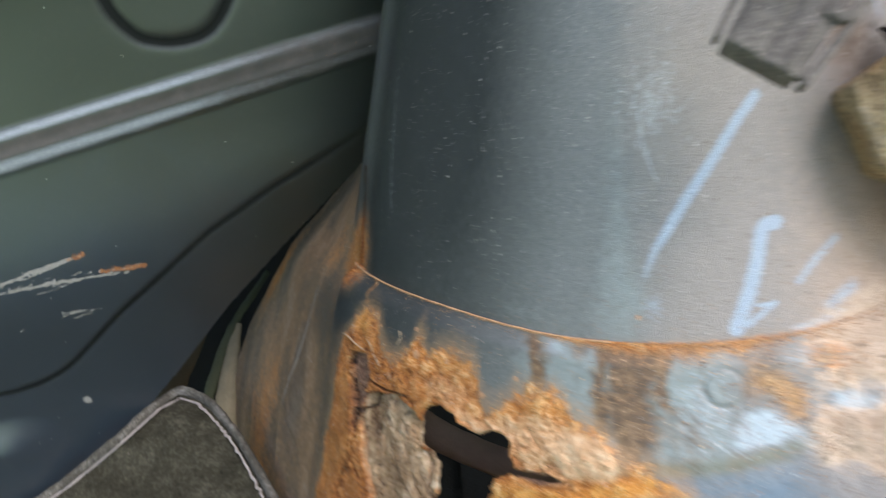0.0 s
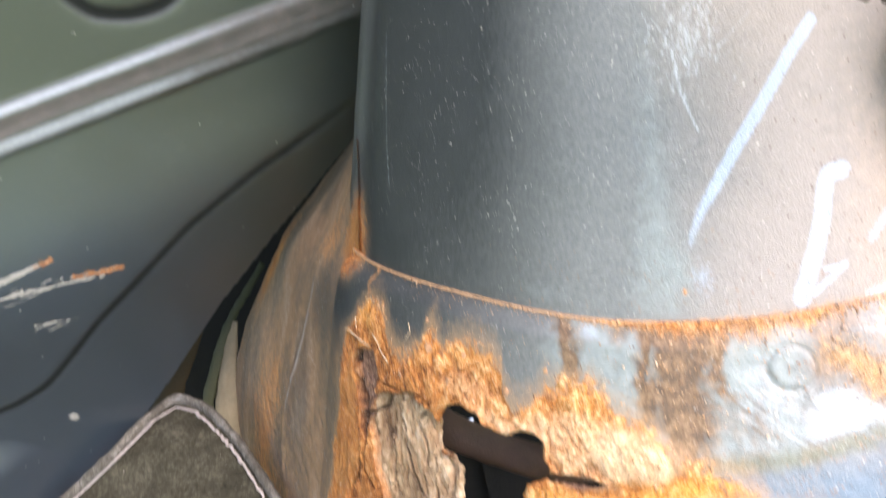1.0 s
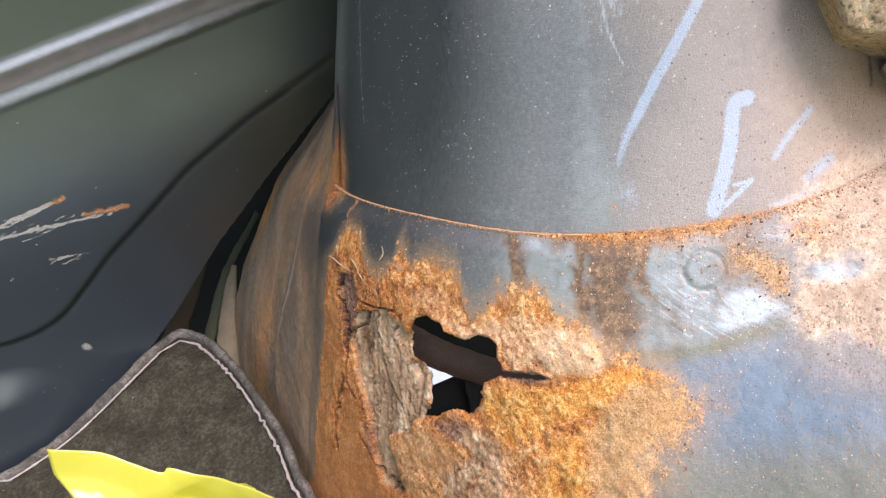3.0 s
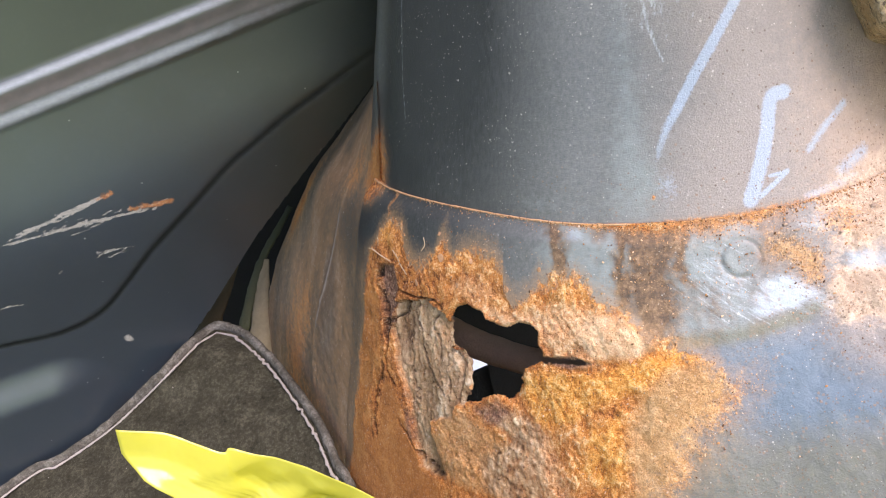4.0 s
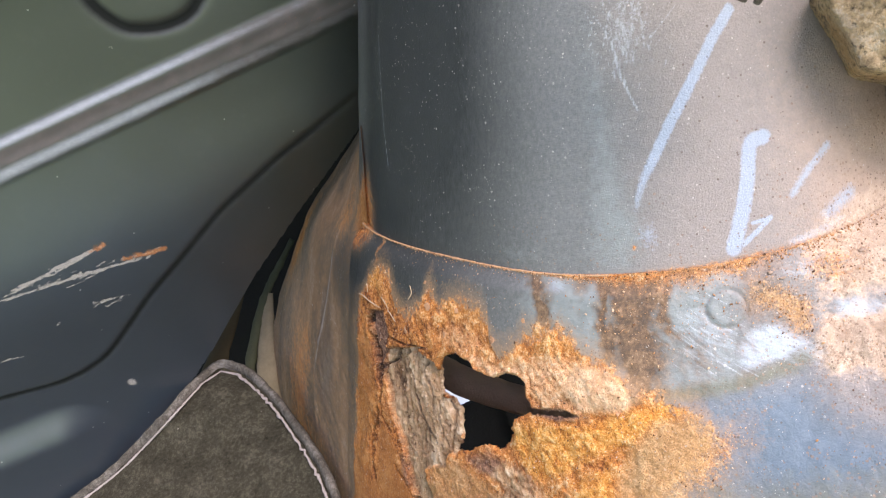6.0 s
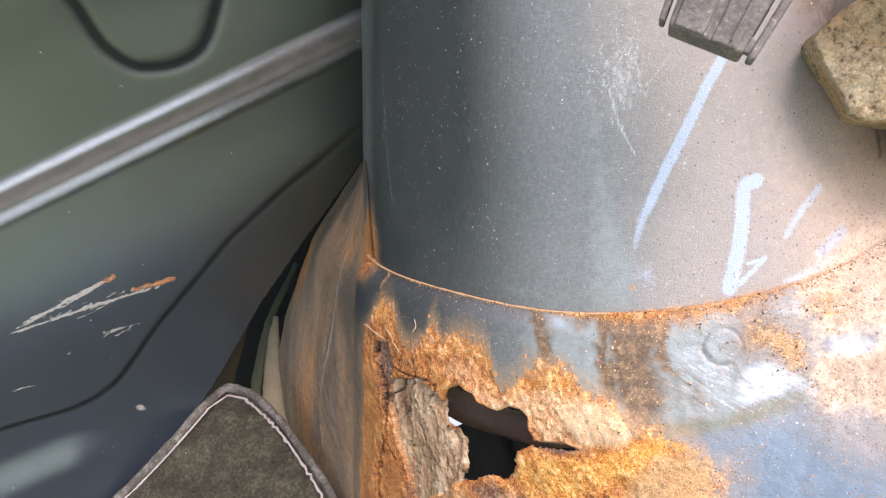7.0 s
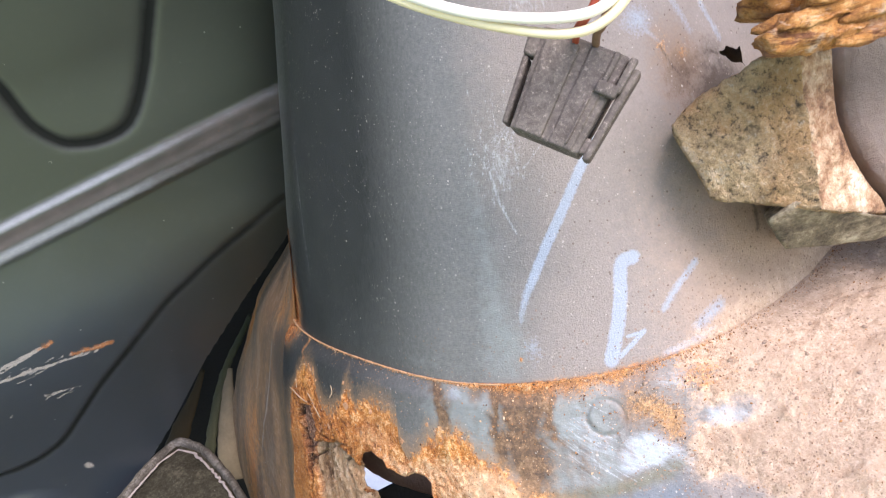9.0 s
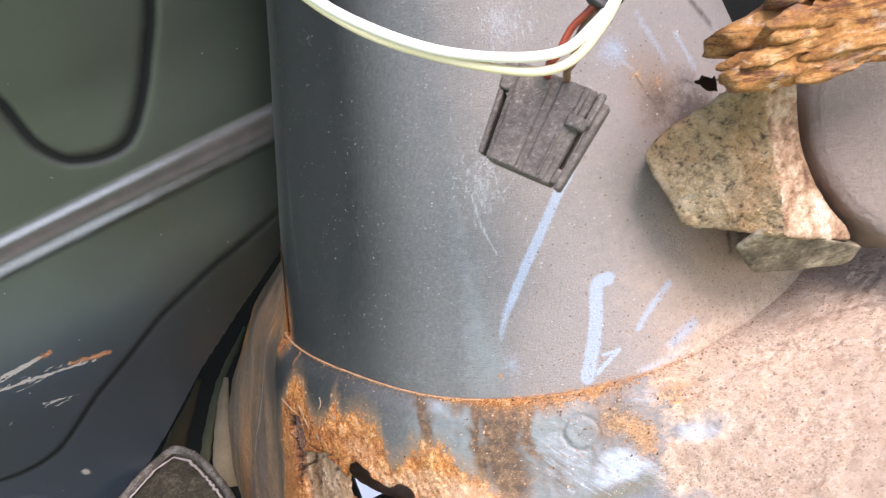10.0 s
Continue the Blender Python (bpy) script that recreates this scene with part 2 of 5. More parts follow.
    halo = k.math("MAXIMUM", k.edge(k.attr("rust"), rag, 1.0, 1.35), k.edge(k.attr("halo"), rag, 1.5, 1.5))
    col = k.mix(k.math("MULTIPLY", halo, 0.68), col, k.mix(fine, (0.25, 0.130, 0.055), (0.52, 0.33, 0.18)))
    grain = k.band(k.math("ADD", k.math("MULTIPLY", k.attr("lumps"), 0.16), k.math("ADD", k.math("MULTIPLY", crumb, 0.54), k.math("MULTIPLY", grit, 0.30))), 0.37, 0.63)
    shade = k.math("ADD", grain, k.math("ADD", k.math("MULTIPLY_ADD", k.attr("tint"), 0.5, -0.25), k.math("MULTIPLY_ADD", patch, 1.2, -0.6)))
    rc = k.ramp(shade, [(0.0, (0.15, 0.046, 0.014)), (0.24, (0.43, 0.145, 0.036)), (0.55, (0.66, 0.255, 0.066)), (0.82, (0.80, 0.39, 0.135)), (1.0, (0.90, 0.60, 0.34))])
    rc = k.mix(k.math("MULTIPLY", k.band(k.noise(38, 6, 0.75), 0.53, 0.63), 0.5), rc, k.mix(grain, (0.20, 0.066, 0.024), (0.60, 0.25, 0.085)))
    rc = k.mix(k.edge(k.attr("pink"), mid, 0.9, 2.2), rc, k.ramp(grain, [(0.0, (0.40, 0.165, 0.072)), (0.28, (0.72, 0.36, 0.180)), (0.62, (0.88, 0.54, 0.32)), (1.0, (0.96, 0.74, 0.54))]))
    rc = k.mix(k.edge(k.attr("skin"), mid, 0.6, 2.0), rc, k.ramp(k.noise(240, 6, 0.7), [(0.34, (0.76, 0.43, 0.25)), (0.5, (0.92, 0.62, 0.41)), (0.66, (0.96, 0.76, 0.57))]))
    rc = k.mix(k.edge(k.attr("ochre"), mid, 0.9, 2.2), rc, k.ramp(grain, [(0.0, (0.36, 0.110, 0.020)), (0.26, (0.68, 0.255, 0.045)), (0.62, (0.87, 0.43, 0.105)), (1.0, (0.95, 0.64, 0.30))]))
    rc = k.mix(k.math("MULTIPLY", k.edge(k.attr("mud"), mid, 0.7, 1.8), 0.92), rc, k.ramp(k.math("ADD", k.math("MULTIPLY", patch, 0.65), k.math("MULTIPLY", crumb, 0.35)), [(0.32, (0.24, 0.080, 0.020)), (0.48, (0.45, 0.175, 0.046)), (0.60, (0.58, 0.27, 0.090)), (0.72, (0.72, 0.45, 0.23))]))
    rc = k.mix(k.math("MULTIPLY", k.edge(k.attr("tan"), mid, 0.8, 1.8), 0.9), rc, k.ramp(k.math("ADD", k.math("MULTIPLY", patch, 0.6), k.math("MULTIPLY", crumb, 0.4)), [(0.36, (0.44, 0.245, 0.110)), (0.5, (0.64, 0.39, 0.195)), (0.64, (0.78, 0.55, 0.34))]))
    streaky = k.noise(150, 7, 0.75, stretch=(3.2, 3.2, 0.5))
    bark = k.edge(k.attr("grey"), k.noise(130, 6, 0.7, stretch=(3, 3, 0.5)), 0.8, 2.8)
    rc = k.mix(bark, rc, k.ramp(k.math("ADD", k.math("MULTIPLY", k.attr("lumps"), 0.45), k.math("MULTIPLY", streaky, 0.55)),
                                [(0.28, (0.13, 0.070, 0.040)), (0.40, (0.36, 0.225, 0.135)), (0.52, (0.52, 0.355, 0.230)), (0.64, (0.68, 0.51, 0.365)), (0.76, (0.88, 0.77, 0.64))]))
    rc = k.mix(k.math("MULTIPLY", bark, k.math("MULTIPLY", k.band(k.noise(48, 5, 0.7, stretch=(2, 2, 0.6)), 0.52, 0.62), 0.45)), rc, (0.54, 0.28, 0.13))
    rc = k.mix(k.edge(k.attr("plum"), mid, 0.8, 2.4), rc, k.ramp(crumb, [(0.34, (0.070, 0.034, 0.025)), (0.5, (0.25, 0.130, 0.092)), (0.64, (0.50, 0.30, 0.22))]))
    rc = k.mix(k.attr("crack"), rc, (0.030, 0.015, 0.009))
    warm = k.n("ShaderNodeVectorMath", i0=rc, i1=(1.02, 0.965, 0.85))
    warm.operation = "MULTIPLY"
    col = k.mix(rust, col, warm.outputs[0])
    grime_shade = k.edge(k.attr("grime_shade"), mid, 1.0, 2.4)
    col = k.mix(k.math("MULTIPLY", grime_shade, 0.85), col, k.mix(fine, (0.030, 0.024, 0.020), (0.085, 0.065, 0.052)))
    # flecks of pale grit and dark specks
    for size, share, big_dot, power in ((620, 0.95, 0.30, 0.60), (1250, 0.86, 0.36, 0.55)):
        cell = k.cells(size)
        sort = k.n("ShaderNodeSeparateColor", Color=cell.outputs["Color"])
        few = k.math("GREATER_THAN", k.math("ADD", sort.outputs[0], k.math("MULTIPLY_ADD", k.noise(48, 5, 0.7), 1.4, -0.7)), share)
        dot = k.math("MULTIPLY", few, k.math("LESS_THAN", cell.outputs["Distance"], k.math("MULTIPLY", sort.outputs[1], big_dot)))
        col = k.mix(k.math("MULTIPLY", dot, k.math("MULTIPLY", sort.outputs[2], power)), col, (0.66, 0.60, 0.54))
    cell2 = k.cells(540)
    sort2 = k.n("ShaderNodeSeparateColor", Color=cell2.outputs["Color"])
    few2 = k.math("GREATER_THAN", k.math("ADD", sort2.outputs[0], k.math("MULTIPLY_ADD", k.noise(70, 3), 0.9, -0.45)), 0.74)
    dot2 = k.math("MULTIPLY", few2, k.math("LESS_THAN", cell2.outputs["Distance"], k.math("MULTIPLY", sort2.outputs[1], 0.24)))
    col = k.mix(k.math("MULTIPLY", dot2, k.math("MULTIPLY", k.math("MAXIMUM", k.math("MAXIMUM", dust, sand), blue), 0.6)), col, (0.10, 0.07, 0.05))
    cell3 = k.cells(980)
    sort3 = k.n("ShaderNodeSeparateColor", Color=cell3.outputs["Color"])
    few3 = k.math("LESS_THAN", sort3.outputs[0], k.math("MULTIPLY", k.attr("specks"), k.math("MULTIPLY_ADD", k.noise(120, 5, 0.7), 2.4, -0.7)))
    dot3 = k.math("MULTIPLY", few3, k.math("LESS_THAN", cell3.outputs["Distance"], k.math("MULTIPLY_ADD", sort3.outputs[1], 0.30, 0.20)))
    col = k.mix(k.math("MULTIPLY", dot3, k.math("MULTIPLY_ADD", sort3.outputs[2], 0.5, 0.3)), col, k.mix(sort3.outputs[1], (0.10, 0.065, 0.045), (0.30, 0.20, 0.14)))
    matt = k.math("MAXIMUM", k.math("MAXIMUM", rust, sand), k.math("MAXIMUM", dust, brown))
    rough = k.fmix(matt, k.math("MULTIPLY_ADD", brush, 0.22, 0.26), 0.9)
    rough = k.math("MAXIMUM", rough, k.math("MULTIPLY", k.math("MAXIMUM", k.math("MAXIMUM", pale, blue), k.math("MAXIMUM", white, olive)), 0.62))
    crust = k.math("MAXIMUM", rust, sand)
    body = k.band(k.math("MAXIMUM", k.attr("rust"), k.math("MULTIPLY", k.attr("sand"), 0.56)), 0.30, 0.80)
    h = k.math("ADD", k.math("MULTIPLY", k.math("ADD", k.math("ADD", crumb, k.math("MULTIPLY", patch, 0.8)), k.math("MULTIPLY_ADD", grit, 0.6, -1.2)), k.math("MULTIPLY_ADD", body, 0.46, 0.012)), k.math("MULTIPLY", k.math("ADD", grit, crumb), k.math("MULTIPLY_ADD", k.attr("dust"), 0.09, 0.02)))
    # light and shade of the grain put into colour: pale crumbs, dark pits
    col = k.mix(k.math("MULTIPLY", crust, k.math("MULTIPLY", k.band(grit, 0.58, 0.70), 0.26)), col, (0.88, 0.66, 0.46))
    col = k.mix(k.math("MULTIPLY", crust, k.math("MULTIPLY", k.band(crumb, 0.45, 0.33), k.math("MULTIPLY_ADD", k.math("SUBTRACT", rust, bark), 0.16, 0.10))), col, (0.16, 0.055, 0.020))
    return k.done(col, rough, h, 0.0036, 1.0)


def panel_paint():
    """Dark green-grey gloss paint of the body side, thinly soiled, with light painted in."""
    k = Mat("panel_paint", 0.3, spec=0.95)
    big, mid, fine = k.noise(14, 4), k.noise(160, 5), k.noise(900, 3)
    col = k.mix(big, (0.007, 0.011, 0.009), (0.015, 0.020, 0.016))
    k.b.inputs["Coat Roughness"].default_value = 0.42
    blue_sheen = k.edge(k.attr("blue_sheen"), k.noise(45, 6, 0.7), 0.6, 1.2)
    col = k.mix(k.math("MULTIPLY", blue_sheen, 0.42), col, (0.048, 0.066, 0.100))
    col = k.mix(k.math("MULTIPLY", k.band(mid, 0.55, 0.8), 0.07), col, (0.13, 0.13, 0.12))
    edge_glint = k.edge(k.attr("edge_glint"), k.noise(240, 6, 0.75, stretch=(0.5, 0.5, 2)), 0.45, 1.5)
    col = k.mix(k.math("MULTIPLY", edge_glint, 0.78), col, k.mix(k.noise(420, 6, 0.8), (0.26, 0.28, 0.31), (0.52, 0.55, 0.60)))
    soil = k.edge(k.attr("soil"), mid, 0.8, 1.6)
    col = k.mix(k.math("MULTIPLY", soil, 0.8), col, k.mix(mid, (0.085, 0.074, 0.068), (0.17, 0.148, 0.138)))
    groove_shade = k.edge(k.attr("groove_shade"), mid, 0.25, 1.5)
    col = k.mix(k.math("MULTIPLY", groove_shade, 0.92), col, (0.012, 0.013, 0.012))
    scr = k.edge(k.attr("scratch"), k.noise(500, 6, 0.8, stretch=(0.3, 0.3, 2.5), turn=6), 1.0, 4.0)
    col = k.mix(k.math("MULTIPLY", scr, 0.8), col, k.mix(fine, (0.22, 0.20, 0.18), (0.52, 0.48, 0.44)))
    rust = k.edge(k.attr("rust"), k.noise(420, 6, 0.8), 1.6, 3.0)
    col = k.mix(k.math("MULTIPLY", rust, 0.8), col, rust_ramp(k, fine, 0.55))
    cell = k.cells(260)
    few = k.math("GREATER_THAN", k.n("ShaderNodeSeparateColor", Color=cell.outputs["Color"]).outputs[0], 0.96)
    dot = k.math("MULTIPLY", few, k.math("LESS_THAN", cell.outputs["Distance"], 0.13))
    col = k.mix(k.math("MULTIPLY", dot, 0.5), col, (0.4, 0.4, 0.38))
    dull = k.math("MAXIMUM", k.math("MAXIMUM", edge_glint, scr), k.math("MAXIMUM", k.math("MAXIMUM", soil, groove_shade), rust))
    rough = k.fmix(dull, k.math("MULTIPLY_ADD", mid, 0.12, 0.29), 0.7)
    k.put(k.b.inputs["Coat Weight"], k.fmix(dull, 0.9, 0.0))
    k.put(k.b.inputs["Specular IOR Level"], k.fmix(k.math("MAXIMUM", groove_shade, soil), 0.95, 0.12))
    return k.done(col, rough, mid, 0.0003, 0.35)


def rock_like(name, lo, mid_c, hi, rough=0.9, scale=120, relief=0.0012):
    k = Mat(name, rough)
    a, b = k.noise(scale, 7, 0.72), k.noise(scale * 7, 4)
    col = k.ramp(k.math("ADD", k.math("MULTIPLY", a, 0.75), k.math("MULTIPLY", b, 0.25)), [(0.32, lo), (0.5, mid_c), (0.68, hi)])
    return k, col, a, b, relief


def plain(name, c0, c1, rough=0.7, scale=150, relief=0.0004, metal=0.0, stretch=None):
    k = Mat(name, rough, metal)
    a, b = k.noise(scale, 6, 0.65, stretch=stretch), k.noise(scale * 6, 3)
    h = k.math("ADD", a, k.math("MULTIPLY", b, 0.5))
    return k.done(k.mix(k.math("ADD", k.math("MULTIPLY", a, 0.7), k.math("MULTIPLY", b, 0.3)), c0, c1),
                  k.math("MULTIPLY_ADD", a, 0.2, rough - 0.1), h, relief, 0.8)


ARCH, PANEL = arch_paint(), panel_paint()
def felt_material():
    k = Mat("grey_felt", 0.98, spec=0.1)
    fuzz, clump, hair = k.noise(520, 7, 0.8), k.noise(90, 7, 0.75), k.noise(420, 4, 0.7, distort=3.0)
    col = k.ramp(k.math("ADD", k.math("MULTIPLY", clump, 0.45), k.math("MULTIPLY", fuzz, 0.55)), [(0.34, (0.019, 0.017, 0.011)), (0.5, (0.060, 0.054, 0.037)), (0.66, (0.15, 0.136, 0.098))])
    col = k.mix(k.math("MULTIPLY", k.band(hair, 0.64, 0.74), 0.8), col, (0.26, 0.235, 0.20))
    bits = k.cells(170)
    sort = k.n("ShaderNodeSeparateColor", Color=bits.outputs["Color"])
    lint = k.math("MULTIPLY", k.math("GREATER_THAN", sort.outputs[0], 0.84), k.math("LESS_THAN", bits.outputs["Distance"], k.math("MULTIPLY", sort.outputs[1], 0.13)))
    col = k.mix(k.math("MULTIPLY", lint, 0.7), col, (0.42, 0.38, 0.33))
    return k.done(col, 0.98, k.math("ADD", fuzz, k.math("MULTIPLY", hair, 0.8)), 0.0012, 1.0)


FELT = felt_material()
def binding_material():
    k = Mat("worn_binding", 0.9, spec=0.2)
    a, b = k.noise(70, 6, 0.75), k.noise(620, 5, 0.8)
    col = k.ramp(k.math("ADD", k.math("MULTIPLY", a, 0.55), k.math("MULTIPLY", b, 0.45)), [(0.36, (0.045, 0.039, 0.031)), (0.5, (0.120, 0.106, 0.088)), (0.64, (0.29, 0.262, 0.232))])
    return k.done(col, 0.92, b, 0.0012, 1.0)


BINDING = binding_material()
THREAD = plain("pale_thread", (0.22, 0.18, 0.16), (0.50, 0.43, 0.40), 0.8, 400, 0.0003)
def plug_material():
    k = Mat("dusty_black_plastic", 0.7)
    a, g, p = k.noise(330, 6, 0.75), k.noise(900, 3, 0.7), k.noise(110, 4)
    col = k.ramp(k.math("ADD", k.math("MULTIPLY", a, 0.55), k.math("MULTIPLY", g, 0.45)), [(0.34, (0.055, 0.045, 0.039)), (0.5, (0.105, 0.088, 0.077)), (0.66, (0.19, 0.162, 0.142))])
    col = k.mix(k.math("MULTIPLY", k.band(p, 0.5, 0.7), 0.35), col, (0.25, 0.215, 0.19))
    col = k.mix(k.math("MULTIPLY", k.band(g, 0.60, 0.74), 0.6), col, (0.40, 0.345, 0.30))
    return k.done(col, 0.78, k.math("ADD", a, k.math("MULTIPLY", g, 0.7)), 0.0005, 0.9)


PLUG = plug_material()
SLEEVE = plain("black_tape", (0.012, 0.012, 0.011), (0.05, 0.047, 0.04), 0.5, 300, 0.0004)
WHITE_WIRE = plain("white_insulation", (0.74, 0.71, 0.62), (0.85, 0.83, 0.76), 0.38, 80, 0.0001)
YELLOW_WIRE = plain("yellowed_insulation", (0.74, 0.62, 0.36), (0.84, 0.75, 0.54), 0.38, 80, 0.0001)
RED_WIRE = plain("red_insulation", (0.30, 0.05, 0.025), (0.40, 0.085, 0.035), 0.4, 80, 0.0001)
BROWN_WIRE = plain("brown_insulation", (0.14, 0.075, 0.045), (0.24, 0.14, 0.09), 0.45, 80, 0.0001)
RUBBER = plain("dusty_grey_rubber", (0.19, 0.150, 0.125), (0.37, 0.300, 0.258), 0.95, 420, 0.0018)
PIPE = plain("brown_oxidised_steel", (0.20, 0.145, 0.105), (0.48, 0.29, 0.20), 0.85, 160, 0.0012)
DARK = plain("shade_black", (0.010, 0.009, 0.008), (0.030, 0.027, 0.024), 0.9, 90, 0.001)
CREAM = plain("aged_sealant", (0.12, 0.095, 0.055), (0.33, 0.27, 0.175), 0.8, 90, 0.0008)
FLAP_BROWN = plain("dark_brown_flap", (0.028, 0.019, 0.006), (0.085, 0.058, 0.020), 0.8, 80, 0.0008)
MOSS = plain("olive_sealant", (0.030, 0.034, 0.014), (0.085, 0.090, 0.045), 0.8, 120, 0.001)
TRIM = plain("grey_body_paint", (0.040, 0.046, 0.046), (0.065, 0.072, 0.070), 0.45, 20, 0.0003)
GRAVEL = plain("grassy_gravel", (0.27, 0.39, 0.175), (0.48, 0.57, 0.325), 0.95, 6, 0.01)
BACKDROP_WHITE = plain("pale_backdrop", (0.66, 0.66, 0.63), (0.82, 0.81, 0.77), 0.9, 12, 0.004)
CARPET = plain("boot_carpet", (0.030, 0.033, 0.037), (0.070, 0.075, 0.082), 0.98, 220, 0.002)


def lump_material():
    k, col, a, b, relief = rock_like("crusted_filler", (0.050, 0.032, 0.020), (0.60, 0.42, 0.235), (0.94, 0.78, 0.55))
    grey = k.band(k.noise(60, 7, 0.78), 0.49, 0.60)
    col = k.mix(k.math("MULTIPLY", grey, 0.8), col, k.mix(k.noise(420, 6, 0.8), (0.10, 0.090, 0.080), (0.52, 0.49, 0.455)))
    col = k.mix(k.math("MULTIPLY", k.band(k.noise(30, 5, 0.7), 0.47, 0.58), 0.75), col, k.mix(a, (0.26, 0.115, 0.035), (0.72, 0.42, 0.16)))
    g = k.noise(800, 3, 0.7)
    pit = k.noise(330, 7, 0.8)
    col = k.mix(k.math("MULTIPLY", k.band(pit, 0.55, 0.66), 0.6), col, (0.70, 0.60, 0.47))
    col = k.mix(k.math("MULTIPLY", k.band(pit, 0.475, 0.38), 0.85), col, (0.040, 0.030, 0.022))
    return k.done(col, 0.9, k.math("ADD", k.math("ADD", a, pit), k.math("MULTIPLY", g, 0.6)), 0.0026, 1.0)


def flake_material():
    k, col, a, b, relief = rock_like("flaking_rust", (0.16, 0.055, 0.020), (0.52, 0.235, 0.060), (0.76, 0.48, 0.22), scale=150)
    plum = k.band(k.noise(70, 5), 0.52, 0.64)
    col = k.mix(k.math("MULTIPLY", plum, 0.75), col, (0.24, 0.13, 0.10))
    pale = k.band(k.noise(110, 5), 0.6, 0.7)
    col = k.mix(k.math("MULTIPLY", pale, 0.7), col, (0.66, 0.55, 0.44))
    layer = k.noise(60, 7, 0.75, stretch=(0.8, 0.8, 4.5), turn=-10)
    col = k.mix(k.math("MULTIPLY", k.band(layer, 0.48, 0.40), 0.85), col, (0.13, 0.042, 0.020))
    col = k.mix(k.math("MULTIPLY", k.band(layer, 0.57, 0.64), 0.6), col, (0.78, 0.62, 0.47))
    g = k.noise(420, 6, 0.8)
    col = k.mix(k.math("MULTIPLY", k.band(g, 0.45, 0.34), 0.7), col, (0.07, 0.03, 0.015))
    return k.done(col, 0.9, k.math("ADD", a, k.math("MULTIPLY", g, 0.6)), 0.0022, 1.0)


def film_material():
    """Thin yellow plastic film: glossy, letting light through."""
    k = Mat("yellow_film", 0.32, spec=1.0)
    a = k.noise(40, 4)
    k.done(k.mix(a, (0.58, 0.53, 0.020), (0.70, 0.65, 0.10)), 0.13, k.noise(60, 3, 0.5), 0.002, 0.5)
    tr = k.n("ShaderNodeBsdfTranslucent")
    tr.inputs[0].default_value = (0.66, 0.62, 0.11, 1)
    mx = k.n("ShaderNodeMixShader")
    mx.inputs[0].default_value = 0.42
    k.t.links.new(k.b.outputs[0], mx.inputs[1])
    k.t.links.new(tr.outputs[0], mx.inputs[2])
    k.t.links.new(mx.outputs[0], k.t.nodes["Material Output"].inputs["Surface"])
    return k.m


def rim_material(name, stops):
    k = Mat(name, 0.9)
    a, g = k.noise(95, 7, 0.75), k.noise(800, 3, 0.7)
    col = k.ramp(a, stops)
    col = k.mix(k.math("MULTIPLY", k.band(g, 0.44, 0.32), 0.5), col, (0.08, 0.045, 0.03))
    return k.done(col, 0.9, k.math("ADD", a, k.math("MULTIPLY", g, 0.6)), 0.0020, 1.0)


RIM = rim_material("pink_rust_rim", [(0.34, (0.12, 0.060, 0.034)), (0.45, (0.36, 0.205, 0.115)), (0.55, (0.58, 0.41, 0.27)), (0.66, (0.80, 0.69, 0.57))])
LOWER = rim_material("olive_crust", [(0.34, (0.050, 0.038, 0.024)), (0.5, (0.195, 0.155, 0.100)), (0.66, (0.48, 0.40, 0.28))])
LUMP, FLAKE, FILM = lump_material(), flake_material(), film_material()

# ---- the wheel arch ----
CX, CY, ZS = 0.074, 0.378, 0.358      # axis of the drum, height of its seam
SLOPE_UP = [(-130, 22), (-113, 32), (-100, 54), (-90, 60), (-78, 68), (-60, 66), (-30, 72), (0, 70), (10, 66), (20, 50), (28, 25), (35, 12), (80, 8)]
SLOPE_LOW = [(-130, 30), (-113, 40), (-100, 63), (-90, 71), (-78, 73), (-60, 75), (-30, 74), (-20, 70), (-10, 62), (0, 53), (6, 42), (20, 27), (35, 12), (80, 8)]
FOLD = [(-130, 0.02), (-40, 0.03), (-10, 0.034), (0, 0.032), (10, 0.026), (20, 0.010), (28, 0.001), (80, 0.001)]


def drum_radius(th):
    return 0.1325 * (1 - 0.075 * np.exp(-((th + 45) / 26) ** 2) + 0.02 * np.exp(-((th - 12) / 18) ** 2) + 0.03 * np.exp(-((th + 85) / 18) ** 2))


def around(th, r, z):
    a = np.radians(th)
    return np.stack([CX + r * np.sin(a), CY - r * np.cos(a), z], -1)


